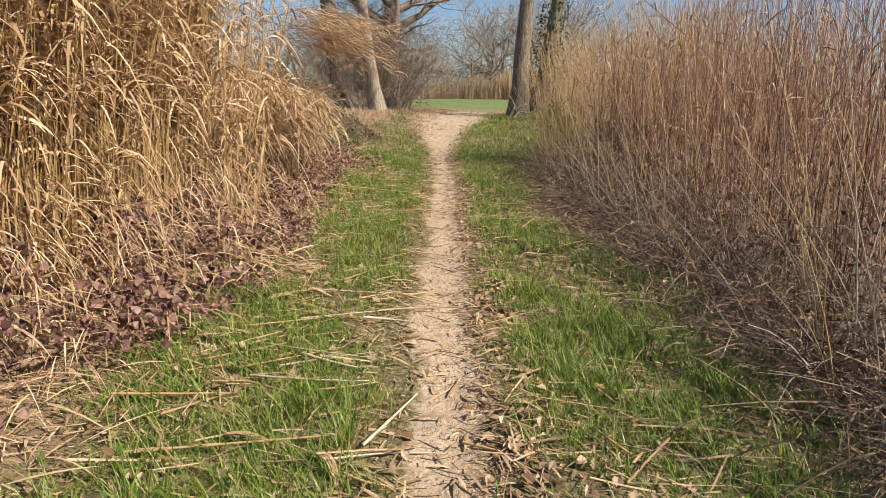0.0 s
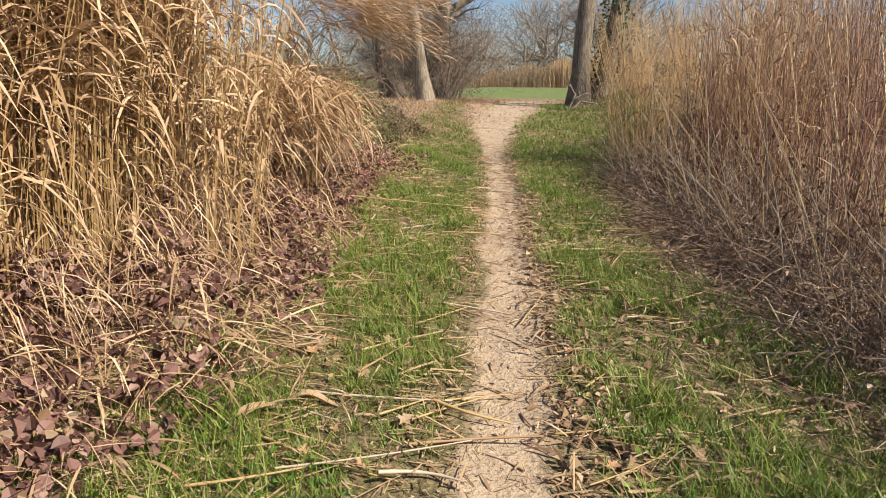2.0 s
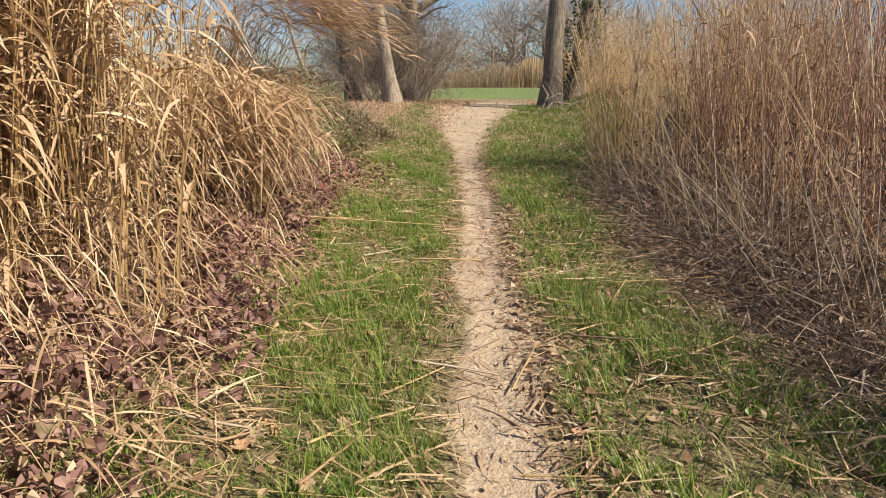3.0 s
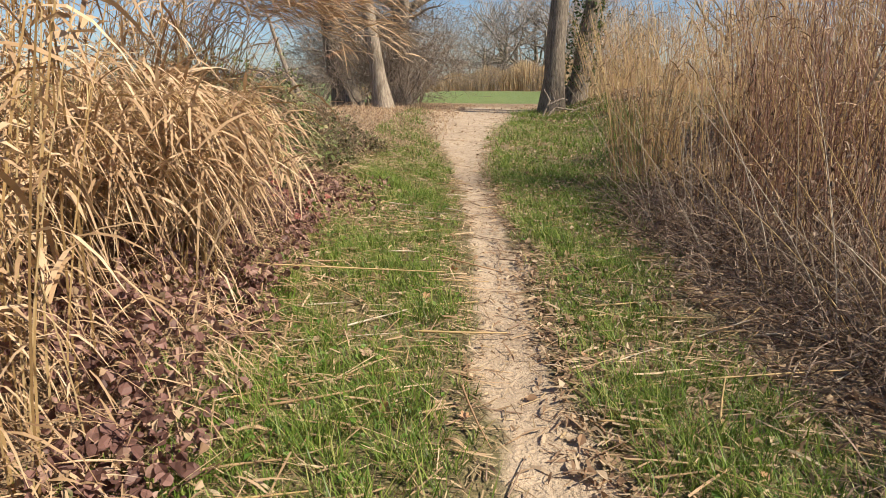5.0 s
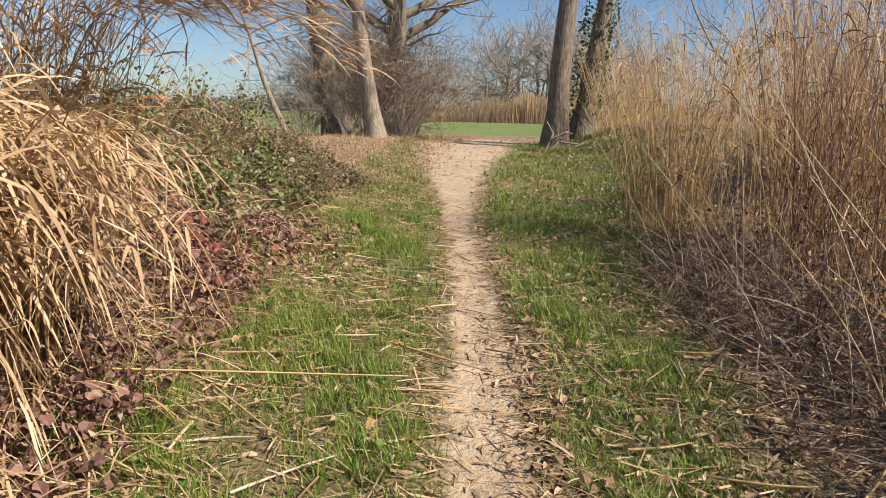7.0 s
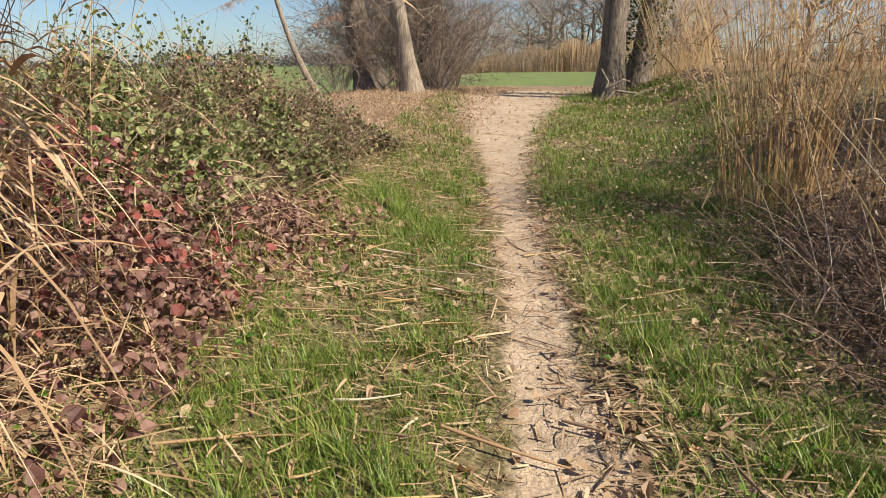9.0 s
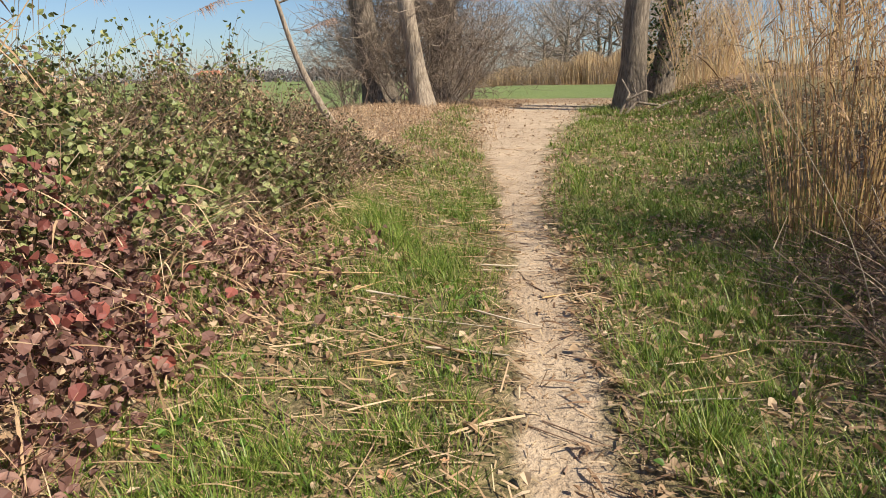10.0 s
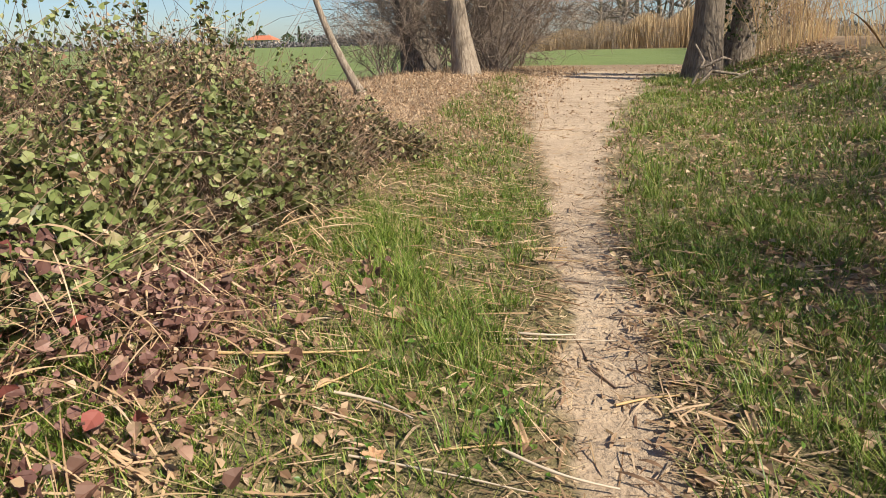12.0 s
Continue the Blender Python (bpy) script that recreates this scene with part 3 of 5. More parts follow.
# a few stout canes that stand clear at the front
n = 34
x, y = RNG.normal(-1.72, 0.13, n), RNG.normal(6.35, 0.28, n)
reed_stand(st, lf, x, y, RNG.uniform(1.7, 2.6, n), RNG.uniform(0.05, 0.5, n), RNG.normal(0.5, 1.2, n), RNG.uniform(0.004, 0.0075, n), 8, 0.4, 0.02, 0.3, 1.0, 6, (0.3, 1.1))
# sparse standing reeds with sky between them
x, y = RNG.uniform(-5.4, -2.5, 130), RNG.uniform(7.8, 10.4, 130)
n = len(x)
reed_stand(st, lf, x, y, RNG.uniform(1.8, 2.9, n), RNG.uniform(0.1, 1.2, n), RNG.normal(0.35, 1.2, n), RNG.uniform(0.002, 0.005, n), 16, 0.34, 0.014, 0.3, 1.0, 6, (0.3, 1.1))
n = 80
x, y = RNG.uniform(-3.2, -2.1, n), RNG.uniform(8.8, 10.2, n)
reed_stand(st, lf, x, y, RNG.uniform(1.3, 2.3, n), RNG.uniform(0.1, 0.8, n), RNG.normal(0.3, 1.0, n), RNG.uniform(0.002, 0.005, n), 16, 0.32, 0.014, 0.3, 1.0, 6, (0.2, 1.0))
# the heavy-headed tuft that bows out over the verge
n = 64
t = np.linspace(0, 1, 9)[None]
fx, fy = RNG.uniform(-2.9, -2.1, n)[:, None], RNG.uniform(8.7, 9.7, n)[:, None]
ex, ey = RNG.uniform(-1.7, -0.75, n)[:, None], RNG.uniform(8.9, 9.9, n)[:, None]
crest = RNG.uniform(1.9, 2.4, n)[:, None]
bow = np.stack([fx + (ex - fx) * t ** RNG.uniform(1.1, 2.6, n)[:, None], fy + (ey - fy) * t + 0.12 * np.sin(t * RNG.uniform(2, 6, n)[:, None]), 0.05 + crest * np.sin(t * RNG.uniform(1.75, 2.1, n)[:, None]) ** RNG.uniform(0.65, 1.0, n)[:, None] - 0.1 * t], -1)
st.tubes(bow, RNG.uniform(0.0025, 0.0045, n)[:, None] * np.linspace(1, 0.4, 9)[None])
who = np.repeat(np.arange(n), 40)
q = RNG.integers(6, 9, len(who))
lf.ribbons(*hang_leaves(bow[who, q] + RNG.normal(0, 0.05, (len(who), 3)), RNG.normal(0.0, 0.6, len(who)), RNG.uniform(0.12, 0.36, len(who)), RNG.uniform(0.005, 0.013, len(who)), 5, RNG.uniform(-0.25, 0.4, len(who)), RNG.uniform(0.05, 0.5, len(who))))
stuff("bent_reeds", st, CANE, "reed stems bent over towards the path", "reeds")
stuff("bent_reed_leaves", lf, STRAW, "pale dry leaves of bent reeds hanging over", "reeds")

# ---- thicket of russet stems ----
def right_front(y):
    return np.interp(y, [-3, 1, 3.5, 5.4, 7, 9.5, 12, 13, 16, 24], [3.1, 2.9, 2.55, 2.35, 2.2, 1.95, 1.65, 1.75, 2.4, 3.0])


st, lf = Soup(), Soup()
x, y = scatter(6400, 1.5, 6.0, -0.5, 13.3, lambda x, y: np.where(x > 2.5, 1, np.interp(y, [11.2, 12.2, 13.2], [1, 0.6, 0.4])) * np.where((y > 12) & (x < 2.3), 0.2, 1) * smooth01((x - right_front(y) - 0.2) / 0.5) * np.interp(x - right_front(y), [0, 0.8, 1.4, 3.2], [0.75, 0.85, 0.4, 0.12]))
n = len(x)
reed_stand(st, lf, x, y, np.clip(1.75 + 0.4 * (x - right_front(y)), 1.6, 2.5) * RNG.uniform(0.7, 1.2, n), RNG.gamma(1.4, 0.28, n), RNG.uniform(0, 6.28, n), RNG.uniform(0.002, 0.0058, n), 3, 0.22, 0.009, 0.05, 1.0)
x, y = scatter(650, 5.0, 8.0, 1.0, 16.0, lambda x, y: x * 0 + 1)
n = len(x)
st.tubes(arch(x, y, land(x, y) - 0.02, RNG.uniform(2.4, 3.3, n), RNG.uniform(0, 6.28, n), RNG.uniform(0.1, 0.9, n), 4), np.repeat(np.array([[0.008, 0.007, 0.006, 0.004]]), n, 0))
pale_st, pale_lf = Soup(), Soup()
x, y = scatter(1500, 1.5, 4.6, 4.0, 13.3, lambda x, y: smooth01((x - right_front(y) - 0.1) / 0.3) * np.clip(0.3 + 0.9 * bumps(x * 1.5, y * 1.3 + 2), 0.02, 0.8) * np.interp(y, [4, 8, 12], [0.05, 0.3, 1]))
n = len(x)
reed_stand(pale_st, pale_lf, x, y, RNG.uniform(1.5, 2.7, n), RNG.gamma(1.4, 0.3, n), RNG.uniform(0, 6.28, n), RNG.uniform(0.003, 0.0068, n), 6, 0.28, 0.012, 0.3, 1.0)
stuff("pale_reeds", pale_st, CANE, "tall straw-coloured canes standing among the russet stems", "reeds")
stuff("pale_reed_leaves", pale_lf, TAN, "dry tan leaves on the canes among the russet stems", "reeds")
stuff("stem_thicket", st, RUSSET, "thicket of tall thin russet-brown dry stems", "thicket")
stuff("thicket_leaves", lf, TWIG, "shrivelled side shoots on the russet stems", "thicket")

# tan reeds: the clump by the path and the stand on the bank
for cx, cy, rad, count in ((1.85, 13.9, 0.5, 150), (3.2, 12.8, 0.7, 140), (4.3, 15.0, 0.9, 240), (4.5, 18.8, 0.7, 60), (3.9, 22.8, 0.9, 100), (6.2, 18.5, 1.2, 110), (2.9, 25.6, 0.7, 160)):
    st, lf = Soup(), Soup()
    r, a = rad * np.sqrt(RNG.random(count)), RNG.uniform(0, 2 * math.pi, count)
    x, y = cx + r * np.cos(a), cy + r * np.sin(a)
    reed_stand(st, lf, x, y, RNG.uniform(1.4, 2.6, count) * (1.3 if 14 < cy < 16 and cx > 3 else 1.0), r * 0.8 + RNG.uniform(0, 0.35, count), np.where(RNG.random(count) < 0.7, a, RNG.normal(3.0, 0.5, count)), RNG.uniform(0.003, 0.0065, count), 4, 0.32, 0.011, 0.3, 1.0)
    clump = thing("reed_clump", (cx, cy, float(land(cx, cy))), "clump of tall tan dry canes fanning out of the grassy bank", "reeds", "reed clumps on the bank")
    data = lf.mesh("foliage", TAN)
    data.transform(Matrix.Translation(-clump.location))
    part("foliage", data, clump)
    allv, allf = np.concatenate(st.v) - np.array(clump.location), np.concatenate(st.f)
    vk, fk = len(allv) // count, len(allf) // count
    for q in range(count):
        part("cane", quads("cane", allv[q * vk : (q + 1) * vk], allf[q * fk : (q + 1) * fk] - q * vk, CANE if q % 3 else TAN), clump)

st, lf = Soup(), Soup()
x, y = scatter(1500, 3.6, 7.5, 13.6, 24.5, lambda x, y: smooth01((x - 3.6 - 0.6 * np.sin(y * 1.3) ** 2) / 0.4) * np.interp(y, [15.5, 17], [1, 0.2]))
n = len(x)
reed_stand(st, lf, x, y, RNG.uniform(1.2, 1.9, n) * np.interp(y, [15, 17.5], [1.45, 1.0]), RNG.uniform(0.1, 0.7, n), RNG.normal(3.1, 1.0, n), RNG.uniform(0.004, 0.008, n), 6, 0.36, 0.02, 0.1, 1.0, 4)
stuff("bank_reeds", st, TAN, "stand of tan dry reed stems on top of the bank", "reeds")
stuff("bank_reed_leaves", lf, STRAW, "dry pale leaves of the reeds on the bank", "reeds")

# ---- tangle of dead twigs before the thicket ----
s = Soup()
x, y = scatter(5600, 1.0, 4.4, 1.0, 13.5, lambda x, y: np.exp(-((x - right_front(y) - 0.15) / 0.6) ** 2) * np.clip(0.7 + 0.6 * bumps(x * 2.5, y * 2), 0.1, 1))
n = len(x)
az = RNG.uniform(0, 6.28, n)
h = RNG.gamma(3, 0.2, n) * np.interp(x - right_front(y), [-0.8, 0.3], [0.3, 1.0])
L = arch(x, y, land(x, y), h, az, RNG.uniform(0.1, 0.8, n), 5, 1.2)
L[..., 2] -= (np.linspace(0, 1, 5) ** 2)[None] * (h * RNG.uniform(-0.1, 0.8, n))[:, None]
s.tubes(L, RNG.uniform(0.0018, 0.0055, n)[:, None] * np.linspace(1, 0.4, 5)[None])
m = n * 3
who = np.repeat(np.arange(n), 3)
foot = L[who, RNG.integers(1, 5, m)]
d = RNG.normal(0, 1, (m, 3))
d[:, 2] = np.abs(d[:, 2]) * 0.7
d /= np.linalg.norm(d, axis=1, keepdims=True)
s.tubes(foot[:, None] + d[:, None] * (RNG.uniform(0.06, 0.3, m)[:, None] * np.linspace(0, 1, 3)[None])[..., None], np.repeat(np.array([[0.002, 0.0016, 0.001]]), m, 0))
x, y = scatter(21000, 0.9, 4.4, 1.2, 12.8, lambda x, y: np.exp(-((x - right_front(y) + 0.1) / 0.65) ** 2))
n = len(x)
up = np.interp(x - right_front(y), [-0.9, -0.1, 0.6], [0.07, 0.4, 1.0])
foot = np.stack([x, y, land(x, y) + up * RNG.beta(1.3, 1.3, n)], -1)
s.ribbons(*hang_leaves(foot, RNG.uniform(0, 6.28, n), RNG.uniform(0.1, 0.38, n), RNG.uniform(0.003, 0.01, n), 4, RNG.uniform(-0.4, 0.6, n), RNG.uniform(0.1, 1.0, n)))
x, y = scatter(15000, 1.2, 4.6, 1.2, 12.4, lambda x, y: np.exp(-((x - right_front(y) - 0.2) / 0.5) ** 2) * np.clip(0.6 + 0.7 * bumps(x * 2.2, y * 1.8 + 3), 0.05, 1))
up = np.interp(x - right_front(y), [-0.8, 0.5], [0.08, 1.15])
leaf_cards(s, np.stack([x, y, land(x, y) + up * RNG.beta(1.2, 1.4, len(x))], -1), RNG.uniform(0.018, 0.05, len(x)), 1.0, 0.3, 0.4)
# coarser bent twigs that sprawl towards the grass
x, y = scatter(2600, 1.2, 3.8, 1.2, 12.6, lambda x, y: np.exp(-((x - right_front(y) + 0.05) / 0.42) ** 2))
n = len(x)
h = RNG.uniform(0.25, 1.05, n) * np.interp(x - right_front(y), [-0.6, 0.3], [0.4, 1.0])
L = arch(x, y, land(x, y), h, RNG.uniform(0, 6.28, n), RNG.uniform(0.25, 0.9, n), 6, 1.6)
L[..., 2] -= (np.linspace(0, 1, 6) ** 2)[None] * (h * RNG.uniform(0.1, 0.95, n))[:, None]
s.tubes(L, RNG.uniform(0.0028, 0.006, n)[:, None] * np.linspace(1, 0.45, 6)[None])
stuff("twig_tangle", s, TWIG, "low tangle of dead grey-brown twigs at the foot of the thicket", "twigs")

# single long dead canes that arch out of the tangle
def long_cane(x, y, h, az, bend, r, mat, label):
    z = float(land(x, y))
    s = Soup().tubes(arch(np.array([0.0]), np.array([0.0]), np.array([-0.03]), np.array([h]), np.array([az]), np.array([bend]), 8, 1.5), r * np.linspace(1, 0.35, 8)[None], 5)
    ob = tagged(new("dead_cane", s.mesh("dead_cane", mat, True)), label, "cane", "dead canes leaning out of the thicket")
    ob.location = (x, y, z)


for k in range(110):
    y = RNG.uniform(2.2, 12.5) if k % 2 else RNG.choice([3.6, 4.6, 6.2, 8.4, 10.6]) + RNG.normal(0, 0.25)
    long_cane(right_front(y) + RNG.uniform(-0.35, 0.3), y, RNG.uniform(0.6, 1.6), RNG.normal(2.9, 1.0), RNG.uniform(0.15, 0.85), RNG.uniform(0.0028, 0.005), PALE_CANE if k % 3 else CANE, "thin dead cane leaning out of the twig tangle")

# ---- wine-red bramble along the reeds ----
def red_zone(x, y):
    d = left_front(y) + 0.48 - x
    patch = np.clip(0.62 + 0.95 * bumps(x * 1.7 + 2, y * 1.5 + 1) + 0.3 * bumps(x * 4, y * 4.4), 0.06, 1)
    return smooth01((d + 0.05) / 0.3) * (1 - smooth01((d - 1.6) / 0.7)) * np.interp(y, [1, 11.8, 13.0], [1, 1, 0.15]) * patch


def red_top(x, y):
    d = np.clip(left_front(y) + 0.52 - x, 0, 2)
    return np.interp(d, [0, 0.4, 1.2, 2], [0.05, 0.26, 0.55, 0.6]) * np.interp(y, [6, 7.5, 8.6, 10, 11.6, 12.6], [1, 1.3, 1.3, 1.25, 1.35, 0.8]) * (0.85 + 0.6 * bumps(x * 2, y * 2) + 0.25 * bumps(x * 5, y * 5))


s, lv = Soup(), Soup()
x, y = scatter(38000, -3.6, -0.7, 0.8, 12.8, red_zone)
z = land(x, y) + red_top(x, y) * RNG.beta(3, 1.3, len(x))
round_leaves(lv, np.stack([x, y, z], -1), RNG.uniform(0.026, 0.068, len(x)), 1.0, 0.6, 0.22)
x, y = scatter(6000, -4.0, -0.7, 0.8, 12.6, red_zone)
n = len(x)
az = RNG.uniform(0, 2 * math.pi, n)
h = red_top(x, y) * RNG.uniform(0.4, 1.2, n)
s.tubes(arch(x, y, land(x, y), h, az, RNG.uniform(0.1, 0.5, n), 4, 1.3), RNG.uniform(0.0012, 0.003, n)[:, None] * np.linspace(1, 0.5, 4)[None])
dry = Soup()
x, y = scatter(12000, -3.6, -0.7, 0.8, 12.6, lambda x, y: red_zone(x, y) * np.clip(0.5 + bumps(x * 2.6, y * 2.2), 0.1, 1))
leaf_cards(dry, np.stack([x, y, land(x, y) + red_top(x, y) * RNG.uniform(0.6, 1.05, len(x))], -1), RNG.uniform(0.02, 0.055, len(x)), 1.0, 0.4, 0.4)
bush = thing("bramble_patch", (-1.6, 6, 0), "low wine-red winter bramble sprawling before the reeds", "bramble")
part("foliage", lv.mesh("foliage", WINE), bush).matrix_parent_inverse = Matrix.Translation((1.6, -6, 0))
tagged(part("stem_tangle", s.mesh("stem_tangle", RUSSET), bush), kind="stuff").matrix_parent_inverse = Matrix.Translation((1.6, -6, 0))
part("dead_foliage", dry.mesh("dead_foliage", LITTER), bush, "shrivelled brown bramble leaves").matrix_parent_inverse = Matrix.Translation((1.6, -6, 0))
red = Soup()
x, y = scatter(1700, -3.4, -1.75, 9.4, 12.0, lambda x, y: red_zone(x, y) * np.exp(-(((y - 10.8) / 0.6) ** 2)) * np.clip(0.5 + 1.2 * bumps(x * 3, y * 3), 0, 1))
round_leaves(red, np.stack([x, y, land(x, y) + red_top(x, y) * RNG.uniform(0.85, 1.15, len(x))], -1), RNG.uniform(0.04, 0.08, len(x)), 0.8, 0.8, 0.2)
part("red_foliage", red.mesh("red_foliage", RED), bush, "bright crimson and russet winter bramble leaves").matrix_parent_inverse = Matrix.Translation((1.6, -6, 0))
# dry straws fallen over the bramble
s = Soup()
x, y = scatter(24000, -3.2, -0.5, 0.8, 16.5, lambda x, y: np.clip(0.25 * red_zone(x, y) + np.interp(y, [3, 4.5, 7, 8.5], [0.6, 0.95, 0.95, 0.5]) * np.exp(-((left_front(y) + 0.1 - x) / 0.5) ** 2) * np.clip(0.7 - bumps(x * 1.7 + 2, y * 1.5 + 1), 0.1, 1.3) * np.interp(y, [9.6, 11], [1, 0.3]) + 0.3 * (y > 10.8) * np.exp(-((x + 2.1) / 0.4) ** 2), 0, 1))
n = len(x)
foot = np.stack([x, y, land(x, y) + red_top(x, y) * RNG.uniform(0.3, 1.15, n)], -1)
s.ribbons(*hang_leaves(foot, RNG.normal(-0.5, 1.2, n), RNG.uniform(0.08, 0.46, n), RNG.uniform(0.003, 0.012, n), 5, RNG.uniform(-0.3, 0.35, n), RNG.uniform(0.0, 0.5, n)))
stuff("fallen_straw", s, STRAW, "dry straws fallen over the wine-red bramble", "straw")

# ---- green bramble mound ----
def mound_top(x, y):
    edge = -2.42 + 0.16 * np.sin(y * 2.3) - 0.25 * smooth01((12.6 - y) / 1.4)
    a = np.clip((edge - x) / 1.7, 0, 1) * np.clip((y - 10.35) / 1.5, 0, 1) * np.clip((17.3 - y) / 1.6, 0, 1)
    return 1.36 * np.interp(x, [-6.5, -4.6, -3.5], [0.6, 0.78, 1.0]) * a ** 0.45 * (0.94 + 0.34 * bumps(x * 1.6, y * 1.5) + 0.3 * bumps(x * 5, y * 4))


s, lv = Soup(), Soup()
x, y = scatter(72000, -7.0, -2.2, 10.9, 17.2, lambda x, y: (mound_top(x, y) > 0.06) * np.interp(x, [-7, -4.5, -3.0], [0.2, 0.5, 1]) * np.clip(0.85 + 1.5 * bumps(x * 2.6 + 4, y * 2.4), 0.12, 1))
top = mound_top(x, y)
z = land(x, y) + top * (1 - RNG.beta(1.1, 3.5, len(x)) * 0.9) + RNG.normal(0, 0.06, len(x))
size = RNG.uniform(0.025, 0.08, len(x)) * np.interp(top, [0.4, 1.2], [1.15, 0.85])
dull = RNG.random(len(x)) < np.clip(smooth01((y - 12.6 + 0.5 * bumps(x * 2, y * 2)) / 2.2) * 0.75 + 0.1, 0, 0.9)
close = (x > -3.9) & (y < 14.5) & (size > 0.035) & ~dull
round_leaves(lv, np.stack([x, y, z], -1)[close], size[close], 0.9, 0.8, 0.2)
leaf_cards(lv, np.stack([x, y, z], -1)[~close & ~dull], size[~close & ~dull], 0.9, 0.8, 0.2)
bz = Soup()
leaf_cards(bz, np.stack([x, y, z], -1)[dull], size[dull] * 0.8, 1.0, 0.6, 0.25)
x, y = scatter(5200, -6.4, -2.2, 10.8, 17.0, lambda x, y: mound_top(x, y) > 0.15)
n = len(x)
az = RNG.uniform(0, 2 * math.pi, n)
L = arch(x, y, land(x, y), mound_top(x, y) * RNG.uniform(0.6, 1.2, n), az, RNG.uniform(0.2, 0.9, n), 5, 1.4)
s.tubes(L, RNG.uniform(0.0015, 0.0035, n)[:, None] * np.linspace(1, 0.5, 5)[None])
# dead twigs that criss-cross the outside of the mound
x, y = scatter(2400, -5.4, -2.3, 10.9, 16.8, lambda x, y: (mound_top(x, y) > 0.12) * np.interp(x, [-5.4, -3.6], [0.4, 1]))
n = len(x)
az, span = RNG.uniform(0, 2 * math.pi, n), RNG.uniform(0.12, 0.5, n)
run = np.linspace(-0.5, 0.5, 5)[None] * span[:, None]
px, py = x[:, None] + run * np.cos(az)[:, None], y[:, None] + run * np.sin(az)[:, None]
pz = land(x, y)[:, None] + (mound_top(x, y) * RNG.uniform(0.8, 1.06, n))[:, None] + run * RNG.normal(0, 0.7, n)[:, None] - 1.2 * run ** 2
s.tubes(np.stack([px, py, np.maximum(pz, land(px, py))], -1), RNG.uniform(0.0015, 0.0035, n)[:, None] * np.linspace(1, 0.5, 5)[None])
# shoots that stand above the mound
x, y = scatter(130, -4.6, -2.9, 12.4, 16.0, lambda x, y: mound_top(x, y) > 0.9)
n = len(x)
L = arch(x, y, land(x, y) + mound_top(x, y) * 0.8, RNG.uniform(0.3, 0.75, n), RNG.uniform(0, 6.28, n), RNG.uniform(0.05, 0.3, n), 5, 1.4)
s.tubes(L, np.repeat(np.array([[0.003, 0.003, 0.0025, 0.002, 0.0012]]), n, 0))
who = np.repeat(np.arange(n), 14)
q = RNG.integers(1, 5, len(who))
leaf_cards(lv, L[who, q] + RNG.normal(0, 0.035, (len(who), 3)), RNG.uniform(0.03, 0.065, len(who)), 0.9, 0.3, 0.2)
dry = Soup()
x, y = scatter(30000, -6.5, -2.2, 10.9, 17.2, lambda x, y: (mound_top(x, y) > 0.06) * np.interp(mound_top(x, y), [0.3, 1.1], [0.3, 1]) * np.clip(0.5 + bumps(x * 2.1, y * 2.3), 0.05, 1))
leaf_cards(dry, np.stack([x, y, land(x, y) + mound_top(x, y) * RNG.uniform(0.75, 1.03, len(x))], -1), RNG.uniform(0.02, 0.055, len(x)), 1.0, 0.4, 0.35)
bush = thing("bramble_bush", (-4.3, 14.2, 0), "rounded mound of green and bronze-leaved bramble beside the path", "bush")
part("foliage", lv.mesh("foliage", BRAMBLE), bush).matrix_parent_inverse = Matrix.Translation((4.3, -14.2, 0))
part("bronze_foliage", bz.mesh("bronze_foliage", BRONZE), bush, "small bronze-brown winter leaves").matrix_parent_inverse = Matrix.Translation((4.3, -14.2, 0))
tagged(part("stem_tangle", s.mesh("stem_tangle", TWIG), bush), kind="stuff").matrix_parent_inverse = Matrix.Translation((4.3, -14.2, 0))
part("dead_foliage", dry.mesh("dead_foliage", LITTER), bush, "shrivelled brown bramble leaves").matrix_parent_inverse = Matrix.Translation((4.3, -14.2, 0))
for q in range(60):
    x, y = RNG.uniform(-4.2, -2.6), RNG.uniform(11.6, 16.6)
    h, a = float(mound_top(x, y)) * 0.9, RNG.uniform(0, 6.28)
    line = arch(np.array([x]), np.array([y]), land(x, y) + np.array([h * 0.6]), np.array([h * RNG.uniform(0.35, 0.65)]), np.array([a]), np.array([RNG.uniform(0.4, 1.1)]), 7, 1.3)
    line[..., 2] -= (np.linspace(0, 1, 7) ** 3)[None] * RNG.uniform(0.0, 0.4)
    part("bramble_cane", Soup().tubes(line, np.linspace(0.004, 0.0018, 7)[None], 4).mesh("bramble_cane", CANE if q % 3 else TWIG), bush).matrix_parent_inverse = Matrix.Translation((4.3, -14.2, 0))


